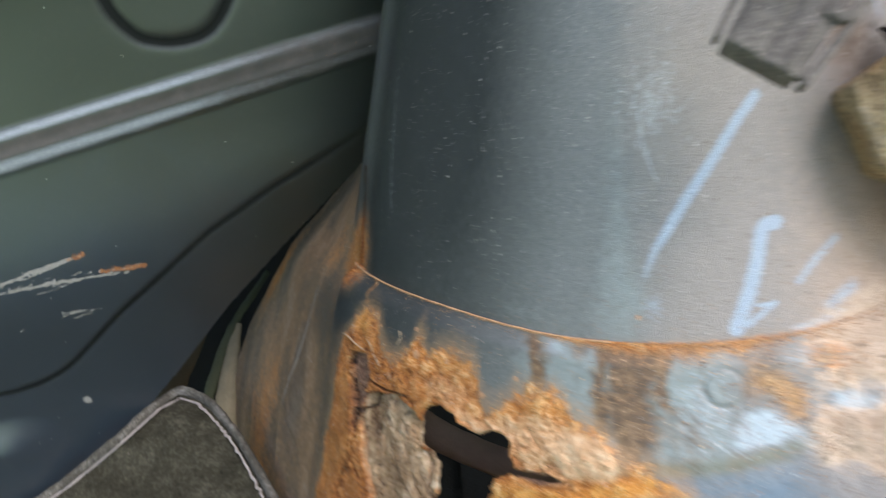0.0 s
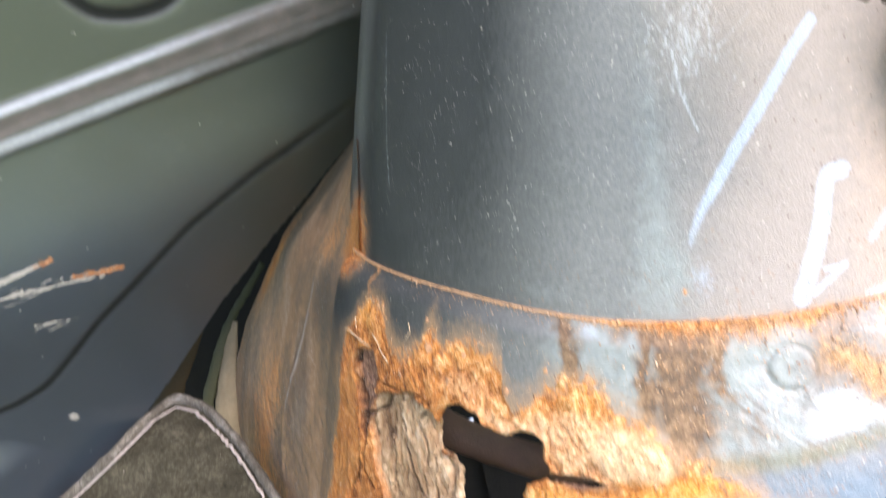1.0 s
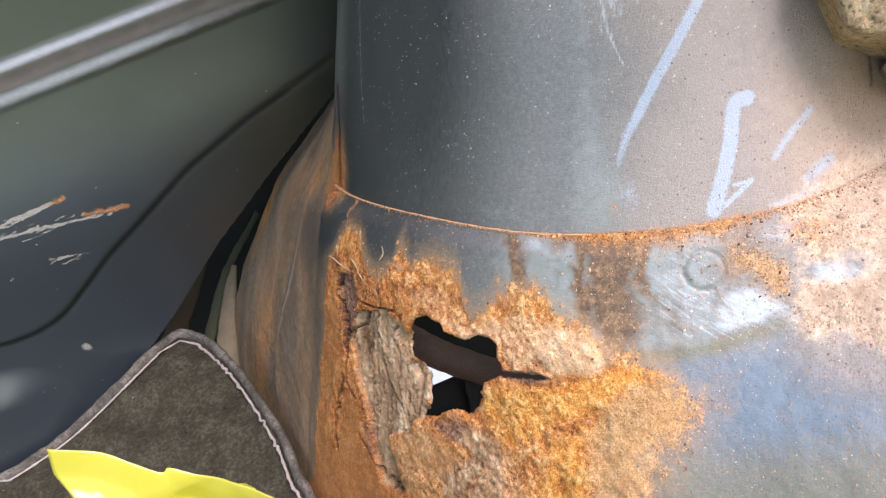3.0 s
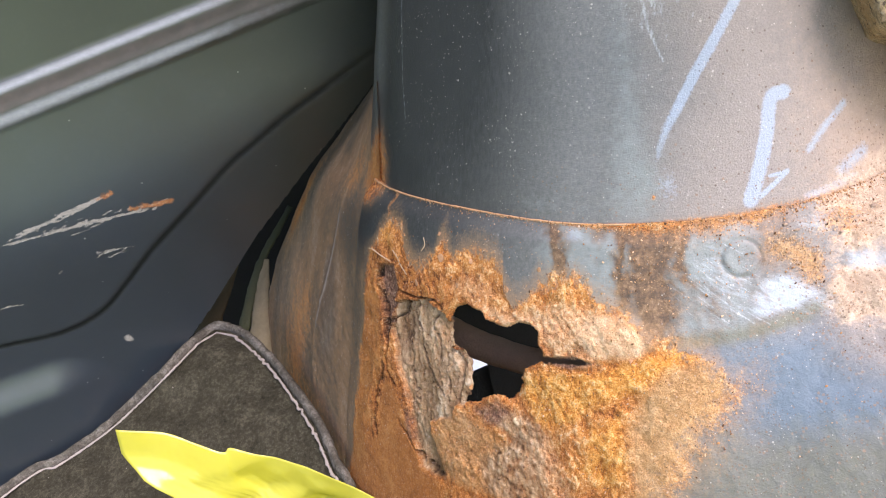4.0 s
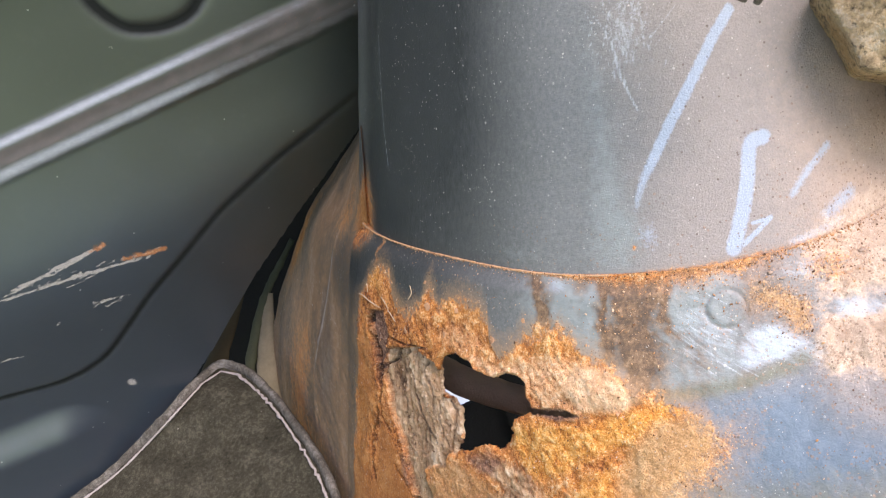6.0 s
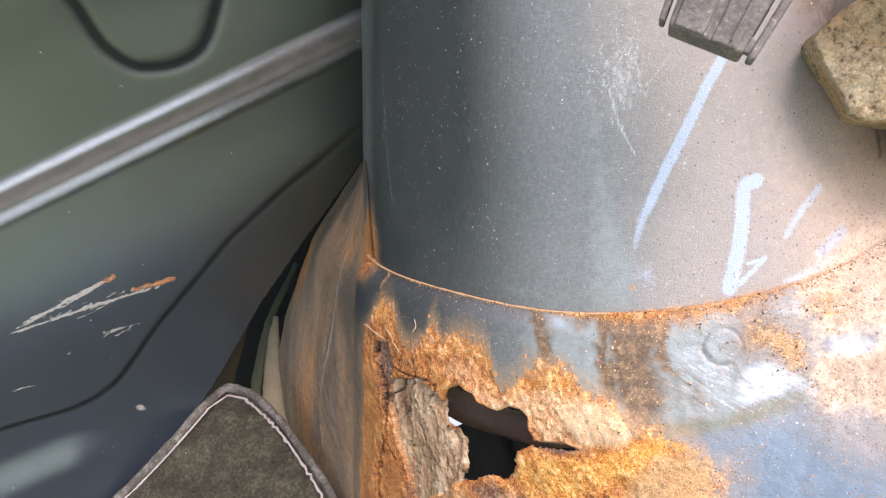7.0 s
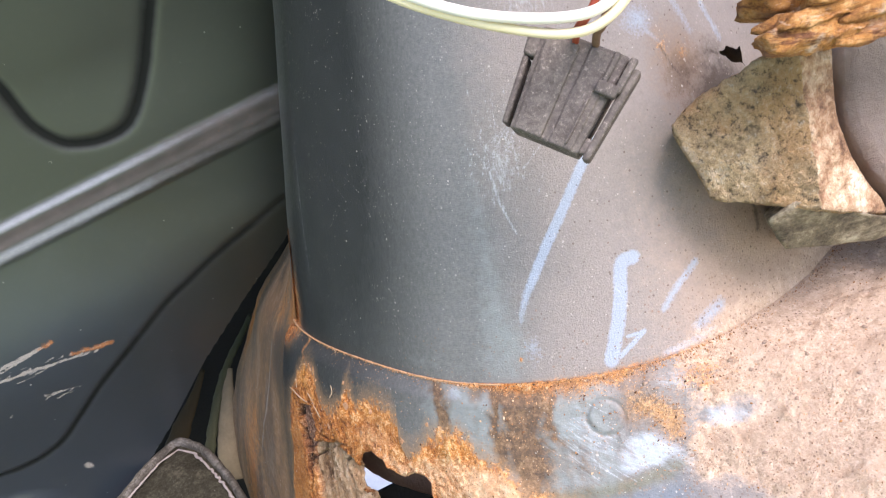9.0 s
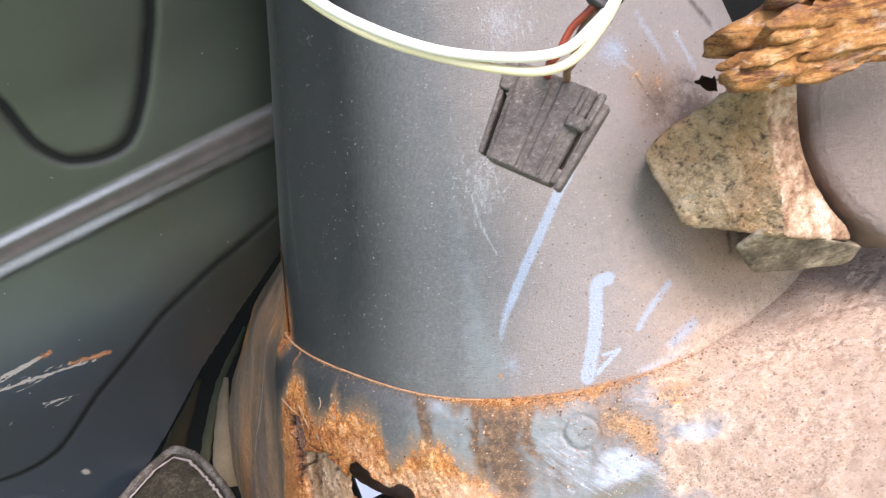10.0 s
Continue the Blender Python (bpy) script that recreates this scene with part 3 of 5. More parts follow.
def drum():
    """The upper drum: angle th in degrees, height v in mm over the seam."""
    th1, v1 = np.concatenate([np.arange(-180, -105, 3.0), np.arange(-105, 38, 0.33), np.arange(38, 52, 0.12), np.arange(52, 70, 0.33), np.arange(70, 181, 3.0)]), np.concatenate([np.arange(-2, 74, 0.9), np.arange(74, 90, 0.3), np.arange(90, 150, 0.9), np.linspace(152, 260, 30)])
    th, v = [g.ravel() for g in np.meshgrid(th1, v1, indexing="ij")]
    r = drum_radius(th) - 0.29 * v / 1000
    p = around(th, r, ZS + v / 1000)
    wave = fbm(p, 22, 3, 5) - 0.5
    dent = -0.0012 * np.exp(-((th + 78) / 6) ** 2)
    p = around(th, r + 0.0012 * wave + dent, ZS + v / 1000)
    a = th * 2.2
    m = {}
    # dust, plus the drum's change from shaded left to lit right, in colour
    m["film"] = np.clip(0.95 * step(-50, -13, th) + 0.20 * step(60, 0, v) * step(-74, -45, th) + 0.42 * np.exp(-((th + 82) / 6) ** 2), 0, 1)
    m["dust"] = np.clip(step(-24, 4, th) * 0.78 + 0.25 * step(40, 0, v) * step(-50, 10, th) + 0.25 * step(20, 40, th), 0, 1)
    m["warm"] = np.clip(step(2, 34, th) * step(95, 8, v) * 1.1, 0, 1)
    m["specks"] = 0.55 * step(4, 22, th) * step(70, 0, v) + 0.25 * step(-50, -20, th) * step(30, 0, v)
    m["sand"] = 0.75 * step(14, 0, v) * step(2, 24, th) + 0.18 * step(20, 45, th) * step(60, 0, v)
    m["pale"] = 0.50 * blob(a, v, -13.6 * 2.2, 48, 8, 60) + 0.30 * blob(a, v, -12 * 2.2, 14, 16, 14) + 0.42 * blob(a, v, -30 * 2.2, 6, 18, 7)
    lane = [(-11.4 * 2.2, 4), (-10.4 * 2.2, 16), (-9.2 * 2.2, 25), (-7.9 * 2.2, 30.5), (-5.2 * 2.2, 39), (-2.6 * 2.2, 47), (1.8 * 2.2, 58.5), (5.7 * 2.2, 68.5), (9.4 * 2.2, 76)]
    stripe = line_mask(a, v, lane, 1.75, 0.6) * step(14, 46, v) ** 0.8 + 0.22 * line_mask(a, v, lane, 1.1) * step(34, 20, v)
    arrow = np.maximum.reduce([line_mask(a, v, [(10.2 * 2.2, 36.0), (8.3 * 2.2, 35.6), (7.6 * 2.2, 33), (6.7 * 2.2, 25.5), (5.1 * 2.2, 15.5), (2.7 * 2.2, 3.6)], 2.3, 0.5),
                               line_mask(a, v, [(8.6 * 2.2, 10.8), (4.2 * 2.2, 4.4)], 0.8), line_mask(a, v, [(8.6 * 2.2, 10.8), (6.0 * 2.2, 10.4)], 0.6)])
    tick = 0.64 * line_mask(a, v, [(19.7 * 2.2, 26.8), (15.5 * 2.2, 21.4), (12.5 * 2.2, 16)], 1.7)
    smear = 0.62 * np.maximum(line_mask(a, v, [(21.4 * 2.2, 9.7), (17.1 * 2.2, 6.1)], 3.0), line_mask(a, v, [(19 * 2.2, 2.5), (11 * 2.2, 1)], 1.8))
    m["chalk"] = np.maximum.reduce([stripe, arrow, tick, smear, 0.5 * blob(a, v, -8.6 * 2.2, 12, 4, 6), 
                                    0.68 * blob(a, v, 24.5 * 2.2, 108, 8, 5), 0.55 * line_mask(a, v, [(24 * 2.2, 108), (28 * 2.2, 98)], 1.2), 0.5 * line_mask(a, v, [(33.5 * 2.2, 116), (36 * 2.2, 98)], 2.6), 0.55 * line_mask(a, v, [(42 * 2.2, 104), (43.3 * 2.2, 91)], 2.4)])
    scr = [0.50 * blob(a, v, -7.5 * 2.2, 76, 11, 17), 0.50 * blob(a, v, 4 * 2.2, 128, 26, 20), 0.66 * line_mask(a, v, [(-9.6 * 2.2, 74), (-9.0 * 2.2, 63), (-7.2 * 2.2, 52)], 0.6),
           0.56 * line_mask(a, v, [(-69.7 * 2.2, 82), (-68.7 * 2.2, 64), (-67.7 * 2.2, 46), (-66.1 * 2.2, 31)], 0.6), 0.40 * blob(a, v, -10.5 * 2.2, 48, 5, 40)]
    for q in range(230):
        x0, y0 = (-7.5 * 2.2 + random.gauss(0, 6), 76 + random.gauss(0, 10)) if q < 170 else (6 * 2.2 + random.gauss(0, 14), 128 + random.gauss(0, 9))
        ang, ln = random.gauss(1.35, 0.5), random.uniform(3, 15)
        scr.append(0.62 * line_mask(a, v, [(x0, y0), (x0 + ln * math.cos(ang), y0 + ln * math.sin(ang))], random.uniform(0.12, 0.30)))
    m["scratch"] = np.maximum.reduce(scr)
    edge_rust = table([(-80, 0.2), (-30, 0.2), (-10, 0.52), (6, 0.52), (18, 0.36), (30, 0.2)], th) * np.exp(-np.maximum(v, 0) / table([(-80, 0.3), (-25, 0.5), (-8, 1.4), (5, 2.6), (40, 2.2)], th))
    corner = 0.9 * blob(a, v, -79 * 2.2, 4, 11, 15)
    spots = np.maximum.reduce([0.75 * blob(a, v, -10.9 * 2.2, 8.5, 0.9, 0.9),  0.42 * blob(a, v, 28 * 2.2, 97, 4, 6), 0.46 * blob(a, v, 32 * 2.2, 92, 4, 3.5)])
    m["rust"] = np.maximum.reduce([edge_rust, corner, spots])
    m["tint"] = 0.5 + 0.2 * step(-40, 20, th)
    # brown and dark blobs beside the bracket include its shade; thin strokes are dirt
    m["brown"] = np.maximum(0.55 * step(-82, -92, th), 0.66 * blob(a, v, 31 * 2.2, 88, 14, 15))
    m["grime_shade"] = np.maximum.reduce([0.62 * blob(a, v, 31 * 2.2, 86, 11, 9), 0.60 * blob(a, v, 39 * 2.2, 88, 12, 6), 0.58 * line_mask(a, v, [(36 * 2.2, 47), (35 * 2.2, 36), (33.5 * 2.2, 26)], 1.6), 0.62 * line_mask(a, v, [(27.5 * 2.2, 97), (28.7 * 2.2, 89), (31.8 * 2.2, 78.5)], 0.7), 0.60 * line_mask(a, v, [(52 * 2.2, 112), (56 * 2.2, 101)], 3.0),
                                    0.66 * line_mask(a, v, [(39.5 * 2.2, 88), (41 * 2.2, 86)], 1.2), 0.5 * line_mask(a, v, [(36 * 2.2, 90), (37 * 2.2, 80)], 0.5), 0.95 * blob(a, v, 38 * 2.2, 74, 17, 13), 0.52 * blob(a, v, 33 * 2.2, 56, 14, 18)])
    m["lumps"] = fbm(p, 400, 3, 31)
    for key in ("blue", "olive", "white", "pink", "ochre", "grey", "crack", "stain"):
        m[key] = np.zeros(len(th))
    # hole added to the drum for the dark of the gap behind the bracket
    slot = inside(a, v, [(41.5 * 2.2, 86), (44.0 * 2.2, 86.4), (48.5 * 2.2, 83), (47.5 * 2.2, 77.5), (44 * 2.2, 81), (42.6 * 2.2, 84)]) + 4.0 * (fbm(p, 380, 4, 61) - 0.5)
    sl = slot.reshape(len(th1), len(v1))
    face = np.maximum.reduce([sl[:-1, :-1], sl[1:, :-1], sl[1:, 1:], sl[:-1, 1:]])
    return sheet("drum", p, (len(th1), len(v1)), m, (face < 0).ravel())


def hole_mask(th, m, n):
    """Above one half where the steel has rusted away. m: depth under the seam in mm."""
    rim = [(-48.5, 44), (-47, 40), (-44.7, 37), (-42.4, 38), (-41.1, 38), (-40.2, 41), (-37.9, 42), (-36.1, 42.5), (-33.9, 39), (-31.4, 39), (-30.3, 41), (-30.3, 46), (-29.6, 48), (-29.8, 52),
           (-30.8, 54.5), (-33.2, 58), (-33.9, 62), (-33.4, 64), (-35.5, 71.5), (-36.2, 73), (-37.3, 71.5), (-38.9, 71.5), (-40.7, 75), (-42.4, 78), (-45.8, 81.5), (-45.4, 78), (-44.2, 73), (-44.2, 67),
           (-45.2, 63), (-46.7, 62), (-47.6, 59.5), (-48.7, 57.5), (-49.6, 51)]
    slit = [(-30, 50.6), (-27.6, 50.6), (-25.3, 49.4), (-24.0, 48.8), (-21.9, 50), (-23.3, 51.2), (-25.3, 52.6), (-27.6, 53), (-30, 53.6)]
    d = np.maximum(inside(th * 2.4, m, [(a * 2.4, b) for a, b in rim]), 0.8 * inside(th * 2.4, m, [(a * 2.4, b) for a, b in slit]) - 0.25)
    return 0.5 + 0.22 * d + (n - 0.5) * 0.75


def skirt():
    """The flared lower panel: angle th, distance m in mm down from the seam. It is eaten by rust in front."""
    th1 = np.concatenate([np.arange(-78, 22, 0.18), np.arange(22, 78, 0.35)])
    m1 = np.concatenate([np.arange(-1.4, 3, 0.2), np.arange(3, 118, 0.5), 118 + 1.2 * np.cumsum(1.045 ** np.arange(52))])
    th, m = [g.ravel() for g in np.meshgrid(th1, m1, indexing="ij")]
    s = np.maximum(m, 0) / 1000
    fold = smooth_table(FOLD, th)
    a1, a2 = np.radians(smooth_table(SLOPE_UP, th)), np.radians(smooth_table(SLOPE_LOW, th))
    soft = 0.006
    s2 = soft * np.logaddexp(0, (s - fold) / soft) - soft * np.logaddexp(0, -fold / soft)
    s1 = s - s2
    lip = 0.0006 + 0.0028 * step(0, 7, m)
    tuck = np.minimum(m, 0) / 1000
    r = drum_radius(th) + lip + 0.0013 * step(-64, -74, th) * step(0, 12, m) + s1 * np.cos(a1) + s2 * np.cos(a2) + 2.6 * tuck
    z = ZS - s1 * np.sin(a1) - s2 * np.sin(a2) - 0.5 * tuck
    p = around(th, r, z)
    a = th * 2.4
    n5 = fbm(p, 640, 3, 6)
    n1, n2, n3, n4 = fbm(p, 75, 4, 1), fbm(p, 260, 4, 2), fbm(p, 34, 3, 3), fbm(p * [3.2, 3.2, 0.55], 60, 4, 4)

    # how far down the rust starts, and where it ends to the side
    top = table([(-79, 34), (-73, 34), (-71, 29), (-69.7, 22), (-68.1, 17), (-66.1, 12), (-62.9, 14.5), (-60.9, 20), (-59.8, 24.5), (-56.9, 28), (-53.2, 24), (-52.1, 16.5), (-51.2, 12), (-49.9, 15), (-48.5, 21),
                 (-46.1, 16.5), (-42.9, 14.5), (-39.1, 16), (-37.1, 19.5), (-36.8, 26), (-35.5, 31), (-33.7, 32), (-31.7, 28.5), (-30.1, 22.5), (-26.5, 21), (-24.2, 19.5), (-22, 22), (-20.8, 27),
                 (-18.2, 28.5), (-16.1, 32), (-13.2, 40), (-10.5, 42), (-8.5, 44.5), (-5.6, 49), (-4, 56)], th)
    side = table([(0, 0), (44, -5.5), (50, -4.7), (57, -4.7), (64, -6.4), (72, -9.1), (82, -11), (92, -13), (160, -17)], m)
    front = np.minimum(0.5 + (m - top + (n1 - 0.5) * 5 + (n2 - 0.5) * 10 + (n5 - 0.5) * 9) * 0.070, 0.5 + (side - th + (n1 - 0.5) * 5 + (n2 - 0.5) * 4) * 0.085)
    left = table([(0, -72), (30, -71.5), (55, -72.8), (96, -73.8), (130, -74.5), (175, -77)], m)
    front = np.clip(np.minimum(front, 0.5 + (th - left + (n4 - 0.5) * 3 + (n2 - 0.5) * 2) * 0.3), 0, 1)
    aura = np.clip(np.minimum(0.5 + (m - top + 4.5) * 0.062, np.minimum(0.5 + (side - th + 2.2) * 0.085, 0.5 + (th - left + 1) * 0.2)), 0, 1)
    width = table([(-80, 0.5), (-34, 0.6), (-25, 1.1), (-16, 3.0), (-8, 6), (3, 5), (12, 2.5), (26, 1.2), (80, 1.0)], th)
    bead = table([(-80, 0.56), (-34, 0.58), (-26, 0.68), (-14, 0.74), (0, 0.68), (9, 0.54), (18, 0.40), (28, 0.30), (40, 0.1)], th) * np.exp(-np.maximum(m, 0) / width) * np.exp(np.minimum(m, 0) / 0.5) * (0.75 + 0.5 * n1)
    streak = [line_mask(a + (n2 - 0.5) * 7 + (n1 - 0.5) * 5, m, [(t0 * 2.4, 0), (t1 * 2.4, d)], w, 1.5) * step(d * 1.3, d * 0.5, m)
              for t0, t1, d, w in ((-28.0, -25.0, 24, 1.9), (-15.7, -17.2, 30, 1.9), (-11.6, -14.0, 50, 4.4), (-8.8, -7.4, 22, 1.7), (-67.4, -67.2, 16, 0.8))]
    spot = [(3.0, 6.0), (7.1, 7.5), (10.9, 16.0), (9.7, 27.5), (7.0, 28.0), (5.3, 18.0), (2.6, 14.5)]
    sidespot = [0.56 * region(a, m, spot, 5.0), 0.5 * blob(a, m, 14 * 2.4, 8, 12, 7)]
    strip = 0.9 * region(a, m, [(-72.8, 52), (-69.4, 40), (-67.4, 60), (-66.4, 86), (-68.3, 95), (-69.0, 130), (-71, 175), (-76.5, 175), (-74.5, 130), (-74, 96), (-73, 70)], 3.0)
    corner = 0.9 * blob(a, m, -78 * 2.4, 0, 11, 9)
    rust = np.maximum.reduce([front, bead, 0.2 * streak[0], 0.34 * streak[1], 0.28 * streak[2], 0.3 * streak[3], 0.6 * streak[4], *sidespot, strip, corner, 0.6 * line_mask(a, m, [(-112 * 2.4, 60), (-114 * 2.4, 120)], 5)])

    bark = region(a + (n4 - 0.5) * 4, m + (n2 - 0.5) * 5, [(-63.2, 48), (-60, 44), (-53.0, 41), (-50.6, 44.5), (-48.4, 48), (-48, 61), (-45.6, 64), (-46.8, 82), (-48.6, 91), (-53, 97), (-52, 108), (-49, 122), (-55, 122),
                                                                   (-57.7, 109), (-59.0, 97), (-60.6, 84), (-63.0, 72), (-64.4, 61)], 1.6)
    hole = hole_mask(th, m, 0.5 * n2 + 0.5 * n5)
    near = step(0.22, 0.5, hole)

    below = step(0.5, 4, m - 1000 * fold - 6 + 3 * step(0, 20, th))
    sandy = np.clip(np.maximum(step(7, 17, th + (n1 - 0.5) * 14 - table([(0, 1), (20, 0), (40, -3), (60, 5), (120, 9)], m)), 0.62 * step(3, 12, th) * step(60, 30, m) * below), 0, 1)
    sandy = sandy - 0.55 * step(0.35, 0.75, np.maximum(blob(a, m, 16 * 2.4, 23, 9, 6), blob(a, m, 13 * 2.4, 8, 13, 4)))
    sandy = np.maximum(sandy, np.clip(1.1 * (n1 - 0.40) + 0.6 * (n2 - 0.5), 0, 0.30) * below * step(2, 9, th))
    # relief: bark-like layers lie deeper, rust is lumpy, cracks run down
    crust = step(0.42, 0.95, rust) * step(-80, -74, th)
    wob = th * 2.4 + (n2 - 0.5) * 5
    crack = np.maximum.reduce([line_mask(wob, m, [(t * 2.4, q) for t, q in pts], w, 0.7) for pts, w in (
        ([(-68.8, 34.5), (-69.2, 40.5), (-67.4, 50), (-66.8, 58), (-65.9, 66), (-64.7, 70.5), (-65, 82.5), (-62.9, 88.5)], 0.95),
        ([(-57.3, 43.5), (-58.4, 50), (-56.6, 56), (-55.9, 63), (-55, 70.5), (-54.4, 75), (-52.4, 79), (-50.5, 82)], 0.65),
        ([(-60.4, 46), (-63.2, 55.5), (-64.7, 60)], 0.7), ([(-66.3, 81.5), (-67.6, 97.5), (-67.9, 110), (-67.2, 122)], 0.75),
        ([(-61.4, 105), (-59.1, 109.5), (-57.1, 114), (-55.1, 117.5), (-51.7, 122)], 0.6), ([(-52.6, 46), (-53.4, 52), (-51.4, 58), (-51.8, 66)], 0.4),
        ([(-60.5, 60), (-59.2, 72), (-58.6, 84), (-56.8, 94)], 0.4), ([(-49.5, 62), (-49.8, 72), (-48.8, 84)], 0.35), ([(-62, 42), (-57, 41.5), (-52, 39.5), (-50.4, 43)], 0.45))])
    flange = region(a, m, [(-48.6, 59), (-44.4, 60), (-44, 69.5), (-45.4, 83), (-47.2, 83), (-46.5, 69)], 1.0)
    plumb = region(a, m, [(-69.4, 34), (-64, 31), (-62.7, 41), (-64.4, 59.5), (-64.9, 71), (-66, 66), (-67.6, 50)], 1.8)
    mud = np.maximum(region(a, m, [(-65.8, 88), (-62.4, 92), (-59.5, 104), (-55.5, 117), (-51, 124), (-49, 180), (-78, 180), (-78, 134), (-72.4, 118), (-69.2, 126), (-66.6, 120)], 3.0),
                     0.45 * region(a, m, [(-50.3, 92), (-45.6, 85), (-40.7, 89), (-44.5, 106), (-55, 106)], 3.0))
    relief = crust * ((n1 - 0.5) * 0.0046 + ((n2 - 0.5) * 0.0010 + (n5 - 0.5) * 0.0014) * step(-72, -58, th) + (n4 - 0.5) * 0.0028 * step(-58, -70, th)) * (1 - 0.7 * mud)
    plates = np.floor(n4 * 7 + (n1 - 0.5) * 3) / 7
    lift = -0.0030 * step(0.40, 0.60, bark) * step(-74, -60, th) + step(0.5, 0.7, bark) * ((plates - 0.5) * 0.0015 + (n4 - 0.5) * 0.0012 + (n5 - 0.5) * 0.0009)
    relief = relief + lift - 0.0040 * step(0.45, 0.85, crack) - 0.0034 * step(0.4, 0.6, plumb) - 0.0030 * step(0.35, 0.65, flange)
    swell = region(a, m, [(-24.0, 38), (-20.9, 31.5), (-16.1, 32.5), (-12, 41.5), (-17.3, 47), (-21.7, 47)], 6.0)
    relief = relief + 0.0024 * step(0.2, 1, swell) + 0.0012 * step(0.10, 0.30, hole) * (1 - step(0.4, 0.6, bark)) * step(-46, -40, th) * step(60, 50, m) - 0.0012 * near * (1 - step(0.4, 0.6, bark))
    clod = step(0.52, 0.62, n1) * 0.0009
    relief = relief + step(0.2, 0.95, sandy) * step(4, 18, m) * ((n1 - 0.5) * 0.0020 + (n2 - 0.5) * 0.0011 + (n5 - 0.5) * 0.0006 + clod)
    relief = relief * step(-0.5, 3, m) + 0.0006 * bead * n2 + (n3 - 0.5) * 0.003 * step(10, 40, m)
    d = np.hypot(a - (-0.2) * 2.4, m - 13.5)
    relief = relief + 0.0006 * step(6.8, 4.4, d) - 0.0006 * np.exp(-((d - 6.4) / 0.7) ** 2) + (n2 - 0.5) * 0.0009 * step(-30, -20, th)
    relief = relief - 0.0016 * region(a, m, [(-31, 51), (-25, 49), (-22, 50), (-25, 53), (-31, 54)], 2.0)
    flatness = np.cos(np.radians(smooth_table(SLOPE_LOW, th)))
    p = around(th, r + relief * (1 - 0.6 * flatness), z + relief * flatness)

    skirt.ground = (th, m, p, rust, sandy, hole)
    lumps = np.clip(0.5 + 1.5 * (n2 - 0.5) + 1.3 * (n5 - 0.5) + 0.4 * (n1 - 0.5), 0, 1)
    lumps = np.where(bark > 0.5, np.clip(0.50 + 1.4 * (n4 - 0.5) + 0.6 * (n5 - 0.5), 0, 1), lumps)
    k = {"rust": rust, "lumps": lumps, "crack": step(0.4, 0.75, crack), "film": np.clip(0.15 + step(-60, -10, th), 0, 1), "chalk": np.zeros(len(th))}
    rnd = random.Random(12)
    rub, scuff = [], []
    for q in range(110):                                       # rubbed lines running down and across
        x0, y0, ln = rnd.gauss(-4.5, 3.2) * 2.4, rnd.gauss(21, 7), rnd.uniform(2, 8)
        (rub if q % 2 else scuff).append(0.58 * line_mask(a, m, [(x0, y0), (x0 + 0.72 * ln, y0 + 0.69 * ln + rnd.gauss(0, 0.4))], rnd.uniform(0.15, 0.45)))
    k["scratch"] = np.maximum.reduce(rub)
    k["halo"] = aura
    k["plum"] = np.maximum.reduce([0.95 * plumb, 0.66 * region(a, m, [(-44, 82), (-38.2, 72), (-35.7, 77), (-37.5, 86), (-40.7, 87)], 3.0), 0.8 * region(a, m, [(-30, 50.5), (-24, 48), (-21.5, 50), (-25, 53.5), (-30, 53.8)], 1.2), 0.56 * line_mask(a, m, [(-59.5 * 2.4, 98), (-58 * 2.4, 110)], 2.6)])
    # first term darkens the ring groove round the button
    k["grime_shade"] = np.maximum.reduce([0.50 * np.exp(-((d - 6.5) / 0.55) ** 2) * (0.55 + 0.9 * (n1 - 0.3)), 0.52 * line_mask(a, m, [(-17.8 * 2.4, 9), (-16.4 * 2.4, 14), (-17 * 2.4, 18)], 0.9), 0.5 * blob(a, m, 6.4 * 2.4, 5, 3, 2.4), 0.5 * blob(a, m, 18.5 * 2.4, 7.5, 4, 3)])
    k["dust"] = np.maximum(0.35 * step(-40, 0, th), 0.85 * region(a, m, [(6.6, 31), (14, 33), (24, 50), (16, 70), (9, 62), (6.5, 48)], 7.0))
    k["pale"] = np.clip(0.75 * step(-33, -24, th) * step(52, 34, m) * step(8, -4, th) + 0.35 * blob(a, m, -40 * 2.4, 14, 30, 14), 0, 1)
    # lit patch: blue sky sheen put into the skirt's base colour
    lit = region(a, m, [(-8.5, 40.5), (-4.2, 44), (5.7, 43), (7.3, 56), (12, 68), (11, 76), (1.9, 74), (-2.6, 68), (-5.5, 60)], 8.0)
    k["blue"] = np.clip(below * step(-22, -9, th) * (0.20 + 0.80 * lit + 0.25 * (n1 - 0.5)), 0, 1)
    k["specks"] = np.clip(1.5 * np.maximum.reduce([0.9 * region(a, m, [(6.6, 30), (14, 34), (20, 50), (13, 66), (8.5, 60), (5.5, 46), (0, 46), (-5, 48), (-8, 44), (1, 40)], 5.0), 0.45 * step(56, 70, m) * step(-14, -6, th) * step(16, 8, th), 0.7 * blob(a, m, 11 * 2.4, 12, 20, 12),
                                             0.30 * step(8, 16, th), 0.55 * blob(a, m, 7.5 * 2.4, 20, 10, 12), 0.35 * step(0.1, 0.45, aura) * step(0.95, 0.5, aura)]), 0, 1)
    # olive along the fold is the crease's shade as colour; farther down, paint
    k["olive"] = np.maximum(0.75 * np.exp(-((m - 1000 * fold - 7) / 3.5) ** 2) * step(-16, -10, th) * step(13, 6, th), 0.62 * step(58, 84, m + (n1 - 0.5) * 16) * step(-20, -8, th) * step(20, 8, th))
